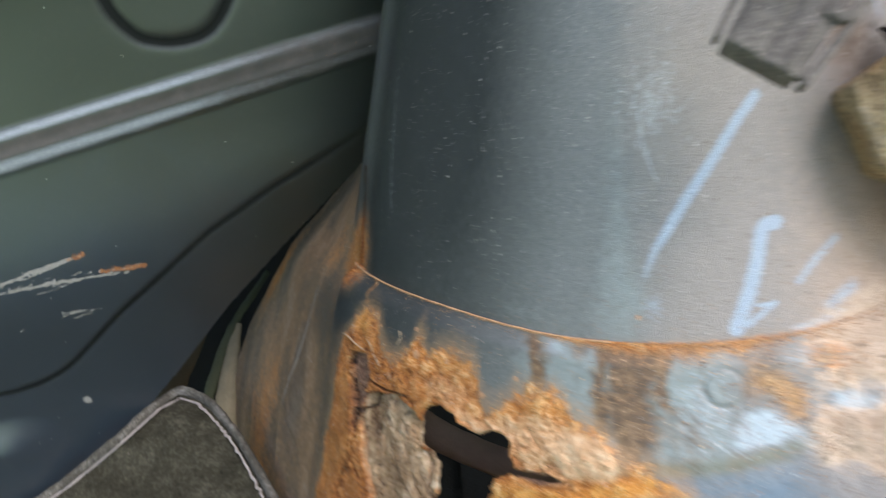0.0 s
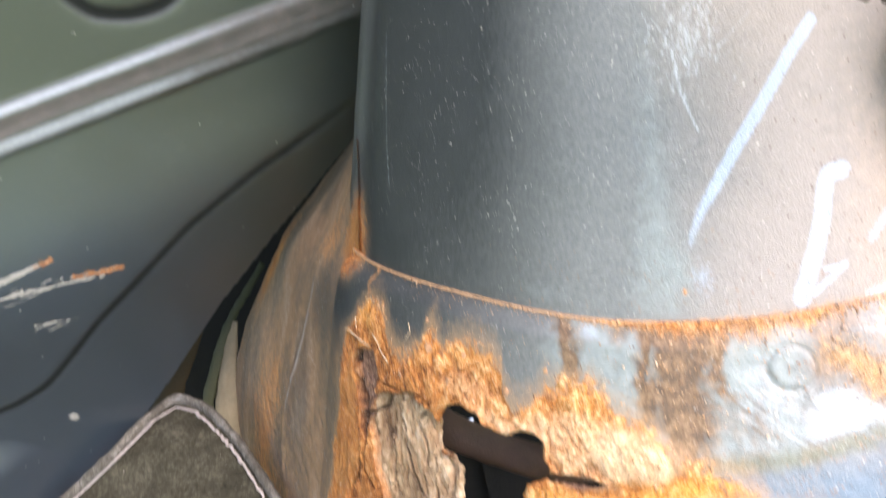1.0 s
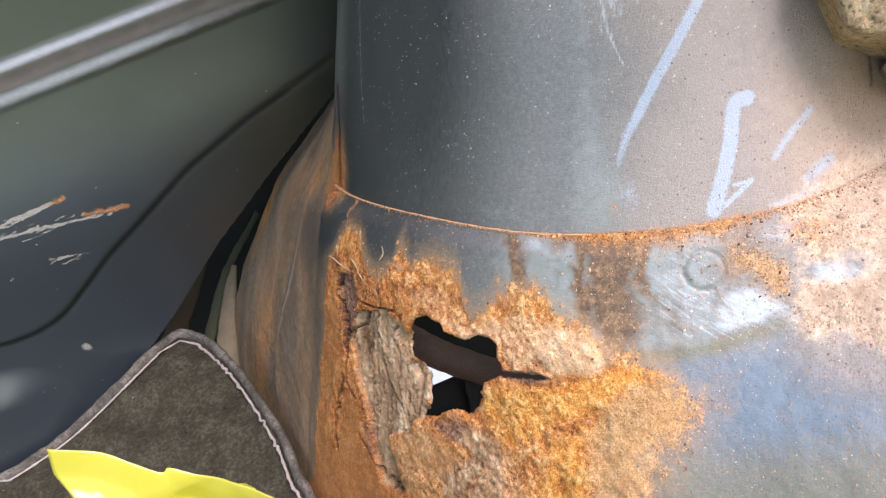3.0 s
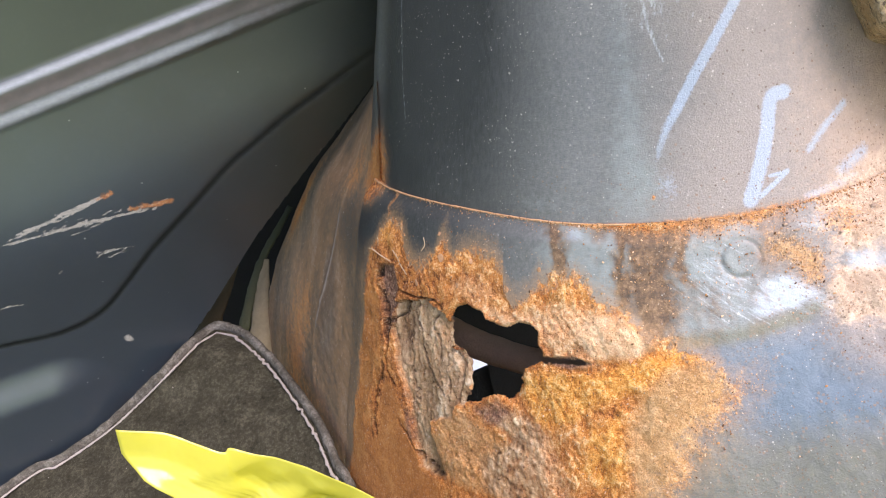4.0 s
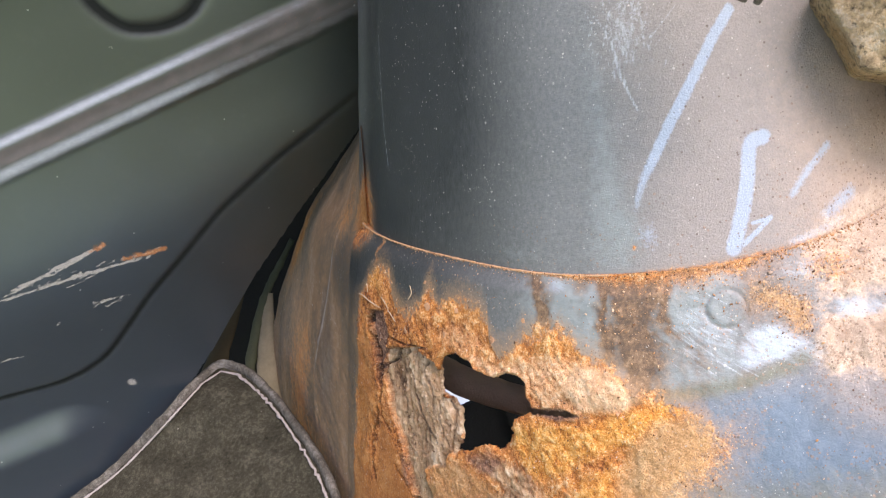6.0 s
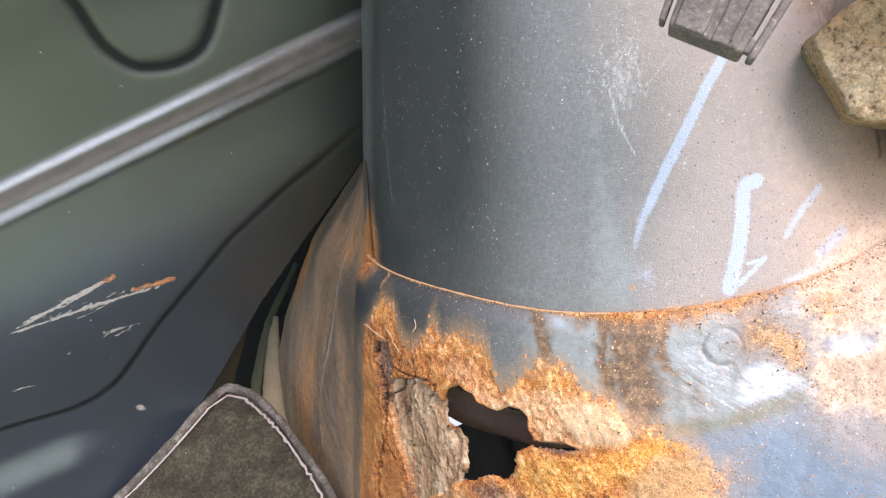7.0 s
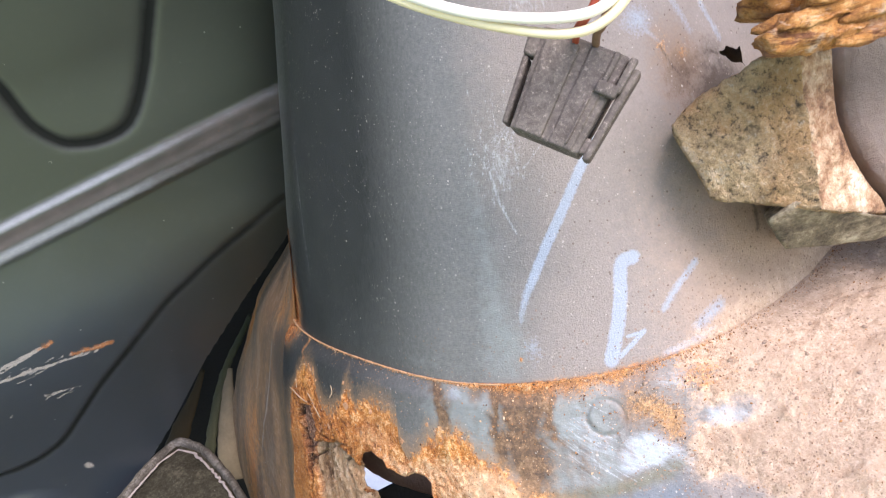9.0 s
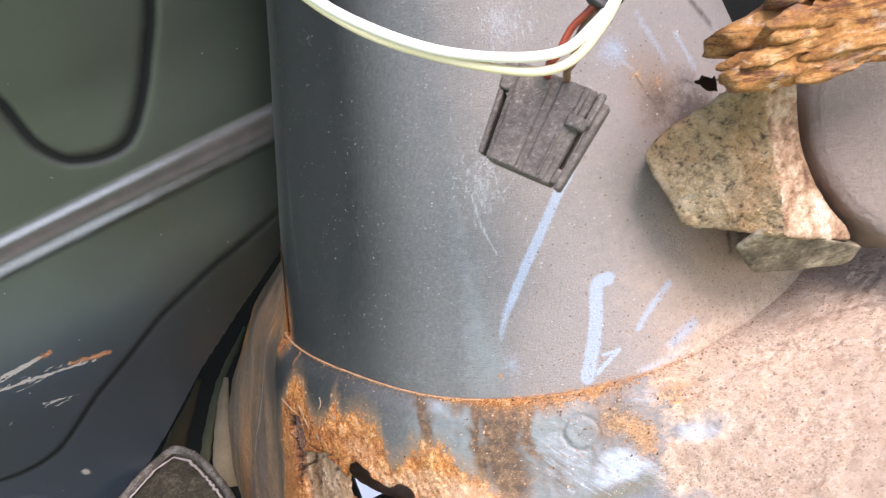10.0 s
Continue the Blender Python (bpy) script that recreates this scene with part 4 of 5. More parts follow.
    k["white"] = np.clip(np.maximum.reduce([0.56 * blob(a, m, -2.6 * 2.4, 20, 9, 13), 0.72 * region(a, m, [(2.2, 21), (5.7, 21.5), (8.4, 30), (4.4, 34), (0.3, 35), (-0.5, 28)], 2.4), 0.8 * blob(a, m, -24 * 2.4, 3.5, 3.4, 2.0),
                                            0.74 * region(a, m, [(13, 19.5), (16.5, 20), (17.2, 26), (15, 30), (9.5, 29.5)], 4.0), 0.56 * blob(a, m, 13 * 2.4, 8, 15, 5), 0.5 * blob(a, m, 11 * 2.4, 33, 14, 5)]) - 0.22 * step(6.4, 5.2, d) - 0.5 * step(0.3, 0.6, sum(sidespot)), 0, 1)
    k["brown"] = np.clip(0.72 * step(-73, -76, th - left - 73.5) - 0.8 * blob(a, m, -75.5 * 2.4, 15, 12, 16), 0, 1)
    k["sand"] = sandy
    under = step(-29, -25, th) * step(12, 2, th) * step(54, 40, m)
    k["stain"] = np.clip(under * (0.15 + 1.2 * (fbm(p * [2.0, 2.0, 0.8], 60, 4, 71) - 0.46) + 0.40 * step(9, 0, m) * step(-30, -16, th)) + 1.12 * np.maximum.reduce(streak) + 0.5 * np.maximum.reduce(sidespot) + 0.30 * np.maximum.reduce(scuff), 0, 1)
    k["tint"] = np.clip(0.52 + 0.22 * step(-58, -30, th) - 0.22 * step(-52, -66, th) - 0.15 * near, 0, 1)
    k["pink"] = np.maximum.reduce([0.9 * bead * step(-16, -32, th), 0.80 * region(a, m, [(-42, 38), (-36, 43), (-30, 43), (-29, 49), (-22, 48.5), (-16, 47), (-13.5, 42), (-17, 33), (-21, 29), (-25.3, 28), (-31.2, 32), (-36, 36), (-41, 34)], 4.0),
                                   0.55 * blob(a, m, -43 * 2.4, 31, 16, 7), 0.6 * region(a, m, [(-32, 75), (-29, 81), (-25.8, 97), (-24, 115), (-34, 118), (-33, 90)], 5.0)])
    k["skin"] = 0.95 * region(a, m, [(-24, 38), (-21.5, 32), (-17, 32), (-13.0, 41), (-15, 46), (-21.7, 47)], 3.0)
    k["ochre"] = np.maximum.reduce([0.95 * region(a, m, [(-34, 63), (-30, 56.5), (-21.7, 53.5), (-14, 46), (-9.1, 43), (-7.8, 46), (-13.9, 56.5), (-19, 62), (-25, 74), (-30.3, 80), (-32.8, 72.5)], 4.0),
                                    0.78 * region(a, m, [(-23.5, 76), (-18, 65), (-16.4, 86), (-19, 100), (-25, 94)], 5.0), 0.52 * strip, 0.40 * blob(a, m, -44 * 2.4, 20, 18, 5), 0.6 * blob(a, m, -67 * 2.4, 18, 8, 8), 0.42 * blob(a, m, -26 * 2.4, 24, 14, 6), 0.6 * blob(a, m, 1.5 * 2.4, 3, 14, 3)])
    k["mud"] = np.maximum(0.95 * mud, 0.9 * strip)
    k["tan"] = np.maximum(np.maximum(0.85 * region(a, m, spot, 4.0), 0.8 * bead * step(-18, -4, th)), 0.62 * region(a, m, [(-52, 90), (-46, 84), (-40, 87), (-36, 92), (-38, 118), (-54, 122)], 4.0))
    k["tan"] = np.maximum(k["tan"], 0.95 * region(a, m, [(-14.5, 58), (-11.5, 50), (-6, 47), (-4, 50.5), (-4, 57), (-6, 65), (-10.5, 82), (-13, 96), (-17, 100), (-17.2, 74)], 4.0))
    # last blob: shade along the slit, painted in as bark grey
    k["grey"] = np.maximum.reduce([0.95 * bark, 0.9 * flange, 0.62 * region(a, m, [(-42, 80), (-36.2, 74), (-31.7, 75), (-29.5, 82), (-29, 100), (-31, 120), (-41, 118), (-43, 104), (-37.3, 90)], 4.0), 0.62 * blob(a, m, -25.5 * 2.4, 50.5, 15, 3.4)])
    fm = hole.reshape(len(th1), len(m1))
    face = 0.25 * (fm[:-1, :-1] + fm[1:, :-1] + fm[1:, 1:] + fm[:-1, 1:])
    return sheet("skirt", p, (len(th1), len(m1)), k, (face < 0.5).ravel())


def hump():
    """The brown flank of the arch that sweeps back from the corner; lofted between its front edge and its crest."""
    front = [(-0.046, 0.362, 0.400), (-0.056, 0.348, 0.358), (-0.067, 0.345, 0.339), (-0.076, 0.343, 0.311), (-0.085, 0.341, 0.282), (-0.093, 0.339, 0.254), (-0.105, 0.337, 0.215), (-0.119, 0.333, 0.167), (-0.150, 0.325, 0.03)]
    crest = [(-0.036, 0.455, 0.400), (-0.0834, 0.460, 0.355), (-0.110, 0.462, 0.330), (-0.1370, 0.480, 0.293), (-0.1555, 0.482, 0.2666), (-0.172, 0.482, 0.231), (-0.1800, 0.480, 0.196), (-0.176, 0.470, 0.155), (-0.170, 0.44, 0.03)]
    a = np.array([v[:] for v in spline(front, 40)])
    b = np.array([v[:] for v in spline(crest, 40)])
    f1 = np.concatenate([np.linspace(-0.04, 1, 190), np.linspace(1.02, 1.7, 40)])
    n, m = len(a), len(f1)
    f = np.tile(f1, n)
    pa, pb = np.repeat(a, m, 0), np.repeat(b, m, 0)
    g = np.minimum(f, 1)[:, None]
    p = pa * (1 - g) + pb * g
    bulge = np.sin(np.pi * np.clip(f, 0, 1)) * 0.004
    e = np.maximum(f - 1, 0)
    p[:, 0] += -bulge + 0.10 * e ** 2 + 0.02 * e
    p[:, 1] += 0.06 * e
    s1, s2, s3 = fbm(p * [2.2, 2.2, 0.35], 46, 4, 41), fbm(p, 300, 4, 42), fbm(p, 30, 3, 43)
    d = np.repeat(np.arange(n) / 40.0, m)                      # rows: 1 is the seam's corner
    low = step(2.6, 4.5, d)
    p[:, 0] -= (s1 - 0.5) * 0.0006 + (s3 - 0.5) * 0.003 + (s2 - 0.5) * 0.0016 * low
    lip = np.exp(-((f - 0.30 - 0.03 * np.sin(d * 1.7)) / 0.012) ** 2)
    p[:, 0] -= 0.0005 * lip
    k = {q: np.zeros(n * m) for q in ("pale", "blue", "olive", "white", "chalk", "pink", "sand", "crack", "stain", "plum", "grime_shade")}
    k["lumps"] = s2
    k["film"] = np.full(n * m, 0.15)
    dark = np.maximum(blob(f + (s1 - 0.5) * 0.2, d, 0.13, 2.0, 0.16, 0.9), 0.85 * blob(f + (s1 - 0.5) * 0.2, d, 0.25, 3.9, 0.11, 2.2))
    k["brown"] = np.clip(0.95 - 0.42 * step(0.3, 0.75, dark), 0, 1)
    k["mud"] = np.full(n * m, 0.8)
    k["dust"] = 0.55 * step(0.62, 0.9, f + (s1 - 0.5) * 0.5) * step(2.6, 3.6, d)
    k["rust"] = np.maximum.reduce([0.95 * blob(f, d, 0.0, 0.9, 0.13, 0.55), (0.35 + 0.6 * s1) * blob(f, d, 0.52, 4.9, 0.15, 1.3),
                                   (0.35 + 0.6 * s1) * blob(f, d, 0.46, 6.3, 0.20, 1.1), 0.72 * blob(f, d, 0.93, 2.5, 0.08, 0.9), 0.5 * blob(f, d, 0.3, 1.2, 0.14, 0.6)])
    k["ochre"] = 0.7 * blob(f, d, 0.0, 1.0, 0.12, 0.4)
    k["scratch"] = np.maximum(0.68 * lip * step(1.8, 2.2, d) * step(5, 4.4, d), 0.95 * blob(f, d, 0.93, 4.03, 0.010, 0.05))
    k["tint"] = np.full(n * m, 0.42)
    k["specks"] = 0.55 * step(2.8, 4.6, d) * step(0.15, 0.5, s3)
    k["grey"] = np.zeros(n * m)
    return sheet("flank", p, (n, m), k)


arch = thing("wheel_arch", "dented blue-grey steel wheel arch with a rust hole", "wheel arch")
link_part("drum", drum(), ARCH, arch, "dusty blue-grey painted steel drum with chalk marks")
SKIRT = thick(link_part("skirt", skirt(), ARCH, arch, "flared steel skirt, rusted through in front"), 0.0012, 1)

link_part("flank", hump(), ARCH, arch, "brown soiled flank of the arch with rust streaks")

def on_skirt(t, m_at, lift=0.0):
    """A place on the skirt and the way straight out of it."""
    th, m, p = skirt.ground[:3]
    i = int(np.argmin(((th - t) * 2.4) ** 2 + (m - m_at) ** 2))
    out = Vector((p[i, 0] - CX, p[i, 1] - CY, 0)).normalized()
    slope = math.radians(float(smooth_table(SLOPE_LOW, t)))
    n = (out * math.sin(slope) + Vector((0, 0, math.cos(slope)))).normalized()
    return Vector(p[i]) + n * lift, n


def flake(t, m_at, size, thickness, seed):
    """A loose, jagged flake of scale lying on the skirt."""
    rnd = random.Random(seed)
    c, n = on_skirt(t, m_at, thickness * 0.6)
    tilt = Vector((rnd.gauss(0, 0.25), rnd.gauss(0, 0.25), rnd.gauss(0, 0.25)))
    turn = (n + tilt).normalized().to_track_quat("Z", "Y").to_matrix().to_4x4()
    turn.translation = c
    bm = bmesh.new()
    rim = [(a + rnd.uniform(-0.25, 0.25), size * rnd.uniform(0.55, 1.0)) for a in (2 * math.pi * q / 9 for q in range(9))]
    rings = [[bm.verts.new(turn @ Vector((r * k * math.cos(a), 1.35 * r * k * math.sin(a), z))) for a, r in rim] for k, z in ((0.9, -thickness), (1.0, 0), (0.8, thickness * 0.8))]
    for ra, rb in zip(rings, rings[1:]):
        for q in range(9):
            bm.faces.new((ra[q], ra[(q + 1) % 9], rb[(q + 1) % 9], rb[q]))
    bm.faces.new(rings[0][::-1])
    bm.faces.new(rings[-1])
    return bm


SCALE = plain("rust_scale", (0.16, 0.065, 0.025), (0.86, 0.48, 0.26), 0.9, 900, 0.0008)
STRAW = plain("dry_root", (0.38, 0.26, 0.15), (0.62, 0.48, 0.33), 0.9, 300, 0.0002)
LINE = plain("rusty_seam_line", (0.26, 0.11, 0.04), (0.78, 0.50, 0.28), 0.9, 260, 0.0004)
for q, (t, m_at, size) in enumerate(((-50.8, 21, 0.0022), (-52, 11, 0.0010), (-44, 19, 0.0012), (-24, 17, 0.0011), (-30, 17, 0.0010), (-36, 27, 0.0010), (-27, 38, 0.0013), (-31, 80, 0.0018), (-16, 47, 0.0012), (-47, 30, 0.0014), (-57, 35, 0.0015))):
    part("rust_flake", flake(t, m_at, size, 0.00015 + size * 0.07, q), SCALE, SKIRT, smooth=False)
for pts, size in (([(-71.5, 28), (-70, 27.5), (-68, 28.5), (-66, 29.5), (-64.4, 32), (-63.6, 35), (-63.8, 38), (-62.8, 42)], 0.00022), ([(-64, 24), (-62.5, 26.5), (-61.8, 29), (-59.4, 32.5)], 0.00016), ([(-55.6, 14), (-55.2, 17), (-55.8, 20)], 0.00018), ([(-69, 21), (-68.4, 25)], 0.00014)):
    part("root_fibre", tube([on_skirt(t, m_at, 0.0008)[0] for t, m_at in pts], size, 8, 6, 1.0, 0.5), STRAW, SKIRT, "pale dry root fibre")
part("seam_line", tube([tuple(around(np.array([t]), drum_radius(np.array([t])) + 0.0006, np.array([ZS + 0.0001 * math.sin(t)]))[0]) for t in np.arange(-78, -14, 1.5)], 0.00032, 8, 3, 1.0, 0.6), LINE, arch, "thin pale rusty line along the seam")

# ---- the body side behind it ----
def side_y(x, z):
    return 0.442 * x - 0.369 * z + 0.600 - 0.016 * np.exp(-((z - 0.365) / 0.06) ** 2)


def body_side():
    x1, z1 = np.concatenate([np.linspace(-0.62, -0.335, 20), np.arange(-0.33, 0.03, 0.0009), np.linspace(0.04, 0.2, 8)]), np.concatenate([np.linspace(0.02, 0.148, 16), np.arange(0.15, 0.56, 0.0009), np.linspace(0.565, 0.85, 20)])
    x, z = [g.ravel() for g in np.meshgrid(x1, z1, indexing="ij")]
    y = side_y(x, z)
    line = 0.4312 + 0.132 * (x + 0.175)                       # middle of the pressed ridge
    q = (z - line) * 1000
    ridge = step(-12.5, -1.5, q) * step(10.5, 2.8, q)
    y = y - 0.0025 * ridge + 0.0008 * np.exp(-(q / 3.5) ** 2)
    y = y + 0.004 * step(0, 60, q)                            # the field over the ridge stands back a little
    groove = smooth_table([(-400, 0.316), (-300, 0.307), (-270, 0.301), (-252, 0.2965), (-238, 0.297), (-224, 0.302), (-208, 0.3145), (-187, 0.3315), (-165, 0.3460), (-135, 0.3665), (-102, 0.3825), (-70, 0.3945), (-52, 0.4015), (100, 0.445)], x * 1000, 6.0)
    g = (groove - z) * 1000
    y = y + 0.0009 * np.exp(-(g / 2.0) ** 2) + 0.0010 * step(-3.5, 3.5, g) + step(-0.23, -0.17, x) * 0.16 * np.maximum(g - 1, 0) / 1000
    ux, uz = x * 1000, z * 1000
    u = stroke(ux, uz, [(c.x, c.y) for c in spline([(-56, 560, 0), (-71, 523, 0), (-82, 503, 0), (-96, 479.5, 0), (-108, 464.8, 0), (-120, 461.2, 0), (-131, 463, 0), (-138, 467.5, 0), (-144, 480, 0), (-145.5, 500, 0), (-150, 511, 0), (-165, 516, 0), (-215, 522, 0)], 4)])
    y = y + 0.0012 * np.exp(-(u / 2.8) ** 2)
    bx, bz = np.abs(x + 0.308) - 0.040, np.abs(z - 0.226) - 0.030
    out = np.hypot(np.maximum(bx, 0), np.maximum(bz, 0)) + np.minimum(np.maximum(bx, bz), 0)
    y = y - 0.011 * step(0.026, 0.0, out)
    p = np.stack([x, y, z], -1)
    n = fbm(p, 9, 3, 11)
    p[:, 1] += (n - 0.5) * 0.004
    k = {}
    fade = step(-0.075, -0.14, x)
    # highlights on both ridge edges, put into the paint as pale stripes
    k["edge_glint"] = np.maximum.reduce([(0.30 + 0.38 * fade) * np.exp(-((q - 6.4) / 2.0) ** 2), (0.36 + 0.50 * fade) * np.exp(-((q + 6.4) / 2.8) ** 2)])
    k["soil"] = np.maximum(0.7 * ridge * step(5.2, 2.2, np.abs(q - 0.4)), 0.62 * step(13, 6, np.abs(q)) * step(-0.15, -0.08, x))
    jag = (fbm(p, 300, 3, 21) - 0.5) * 3
    rnd = random.Random(5)
    lines = []
    for (xb, zb), (xe, ze), n_lines, spread in (((-236, 362), (-160, 356), 24, 1.8), ((-234, 364), (-187, 371.5), 16, 1.4), ((-211, 339.8), (-192, 338.4), 8, 1.5), ((-206, 337), (-197, 336.4), 4, 0.8),
                                                ((-260, 327.5), (-250, 324.5), 4, 1.0), ((-228, 337), (-224, 336.5), 2, 0.5), ((-146, 461), (-143.5, 457), 3, 0.6)):
        for q in range(n_lines):
            f0, f1 = sorted((rnd.uniform(-0.05, 0.7), rnd.uniform(0.3, 1.0)))
            o0, o1 = rnd.gauss(0, spread), rnd.gauss(0, spread * 0.5)
            lines.append(0.75 * line_mask(ux, uz + jag * 0.4, [(xb + (xe - xb) * f0, zb + (ze - zb) * f0 + o0), (xb + (xe - xb) * f1, zb + (ze - zb) * f1 + o1)], rnd.uniform(0.18, 0.55)))
    k["scratch"] = np.maximum.reduce(lines + [0.95 * blob(ux, uz, -226, 274.7, 2.0, 2.6)])
    k["rust"] = np.maximum.reduce([0.72 * line_mask(ux, uz + jag, [(-183, 359.4), (-166, 356.8)], 1.7), 0.66 * line_mask(ux, uz + jag, [(-193, 370.6), (-187, 371.8)], 1.6), 0.16 * ridge * step(-0.13, -0.07, x)])
    # shade of the pressed grooves, painted near black and dulled
    k["groove_shade"] = np.maximum(0.95 * np.exp(-(u / 3.2) ** 2), 0.90 * np.exp(-((g - 0.3) / 2.4) ** 2) * step(-0.045, -0.09, x))
    # bluish reflection over the lower left panel, put into the paint's colour
    k["blue_sheen"] = np.clip(0.9 * step(0.455, 0.37, z) * step(-0.06, -0.20, x), 0, 1)
    edge = table([(-0.7, -0.30), (-0.30, 0.170), (-0.1871, 0.2686), (-0.1419, 0.3131), (-0.1029, 0.3471), (-0.0551, 0.3857), (0.2, 0.55)], x)
    keep = (z - edge).reshape(len(x1), len(z1))
    face = 0.25 * (keep[:-1, :-1] + keep[1:, :-1] + keep[1:, 1:] + keep[:-1, 1:])
    zone = ((z - line) * 1000).reshape(len(x1), len(z1))
    zone = 0.25 * (zone[:-1, :-1] + zone[1:, :-1] + zone[1:, 1:] + zone[:-1, 1:])
    for name, own in (("upper_sheet", zone > 12), ("ridge", np.abs(zone) <= 12), ("lower_sheet", zone < -12)):
        yield name, sheet(name, p, (len(x1), len(z1)), k, ((face > 0) & own).ravel())


side = thing("side_panel", "dark green-grey pressed steel body side panel with scratches", "car panel")
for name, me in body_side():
    ob = thick(link_part(name, me, PANEL, side, "pressed ridge with highlights painted along its edges" if name == "ridge" else ""), 0.0012)
    ob.modifiers["thickness"].use_rim = False

# ---- gap between side panel and arch: sealant and the dark behind ----
seal = thing("sealant_strip", "cream sealant strip in the gap beside the arch", "sealant")
part("bead", tube([(-0.1670, 0.5015, 0.2625), (-0.1700, 0.4965, 0.2545), (-0.1735, 0.4895, 0.2430), (-0.1765, 0.4815, 0.2300), (-0.1790, 0.4730, 0.2165), (-0.1815, 0.4620, 0.1980)], 0.0096, 16, 8, 0.5, 0.10, (1, 0, 0), 0.22), CREAM, seal)
part("lip", tube([(-0.1450, 0.5200, 0.2900), (-0.1560, 0.5120, 0.2780), (-0.1665, 0.5045, 0.2670), (-0.1760, 0.4955, 0.2535), (-0.1835, 0.4860, 0.2390), (-0.1895, 0.4770, 0.2250), (-0.1950, 0.4660, 0.2080)], 0.0042, 12, 8, 0.5, 0.25, (1, 0, 0), 0.5), MOSS, seal, "mossy olive sealant lip")
part("flap", tube([(-0.1880, 0.5060, 0.2640), (-0.1990, 0.4960, 0.2480), (-0.2090, 0.4880, 0.2360), (-0.2200, 0.4790, 0.2200), (-0.2290, 0.4700, 0.2050)], 0.0110, 12, 8, 0.25, 0.10, (1, 0, 0), 0.15), FLAP_BROWN, seal, "dark brown flap beside the sealant")

# ---- felt mat ----
def felt_mat():
    apex = Vector((-0.1895, 0.4460, 0.2530))
    right = spline([apex, (-0.1521, 0.4046, 0.2396), (-0.1235, 0.3601, 0.2234), (-0.1109, 0.3311, 0.2118), (-0.1029, 0.3164, 0.2062), (-0.06, 0.22, 0.165)], 24)
    left = spline([apex, (-0.2140, 0.4053, 0.2455), (-0.2386, 0.3986, 0.2305), (-0.2592, 0.3889, 0.2208), (-0.2868, 0.3770, 0.2125), (-0.3174, 0.3648, 0.2066), (-0.46, 0.26, 0.16)], 20)
    r_dir, l_dir = (right[30] - apex).normalized(), (left[30] - apex).normalized()
    up = r_dir.cross(l_dir).normalized()
    if up.z < 0:
        up = -up
    mid = (r_dir + l_dir).normalized()
    mat = thing("felt_mat", "dark grey felt mat with worn bound edge", "mat")
    rows, cols = 121, 60
    bm = bmesh.new()
    grid = []
    for i in range(rows):
        row = []
        d = (right[i] - apex).length
        for j in range(cols):
            f = j / (cols - 1)
            c = left[i] * (1 - f) + right[i] * f
            round_in = mid * (0.0095 * math.exp(-d / 0.012))
            lift = up * (0.003 * noise.noise(c * 22) * min(1, d / 0.05) + 0.0009 * noise.noise(c * 110) + 0.004 * math.sin(math.pi * f) * min(1, d / 0.08))
            row.append(bm.verts.new(c + round_in + lift - up * 0.002))
        grid.append(row)
    for i in range(rows - 1):
        for j in range(cols - 1):
            bm.faces.new((grid[i][j], grid[i + 1][j], grid[i + 1][j + 1], grid[i][j + 1]))
    bmesh.ops.recalc_face_normals(bm, faces=bm.faces)
    thick(part("felt", bm, FELT, mat), 0.004, 0)

    def shaky(c, amp=0.0008):
        return c + Vector((noise.noise(c * 70), noise.noise(c * 70 + Vector((9, 0, 0))), noise.noise(c * 70 + Vector((0, 9, 0))))) * amp

    rim = [shaky(c) for c in left[:9:-4]] + [apex + l_dir * 0.011 + mid * 0.0034, apex + mid * 0.0092, apex + r_dir * 0.011 + mid * 0.0034] + [shaky(c) for c in right[10::4]]
    part("binding", tube([c + up * 0.001 for c in rim], 0.0044, 16, 6, 0.6, 0.16, up), BINDING, mat, "frayed grey-pink edge binding")
    for way, across, wave, size in ((left, r_dir - l_dir * r_dir.dot(l_dir), 0.0004, 0.00052), (right, l_dir - r_dir * r_dir.dot(l_dir), 0.0013, 0.0006)):
        across = across.normalized()
        pts = []
        for q, c in enumerate(way[6:]):
            inner = 0.0046 + wave * noise.noise(Vector((q * 0.9, 1, 5))) + 0.6 * wave * noise.noise(Vector((q * 2.3, 2, 5)))
            pts.append(c + across * inner + up * 0.0026)
        part("thread", tube([apex + mid * 0.0150 + up * 0.0024] + pts[4:], size, 8, 6, 1.3, 0.5), THREAD, mat, "pale frayed seam thread")


felt_mat()


# ---- yellow plastic bag ----
def crumple(u, v, seed):
    """Flat facets that meet in sharp creases: heights at the corners of a lattice of triangles."""
    i, j = math.floor(u), math.floor(v)
    fu, fv = u - i, v - j

    def h(a, b):
        return random.Random((a * 73 + b * 179 + seed) * 7919).uniform(-1, 1)

    if fu + fv < 1:
        return h(i, j) + (h(i + 1, j) - h(i, j)) * fu + (h(i, j + 1) - h(i, j)) * fv
    return h(i + 1, j + 1) + (h(i, j + 1) - h(i + 1, j + 1)) * (1 - fu) + (h(i + 1, j) - h(i + 1, j + 1)) * (1 - fv)


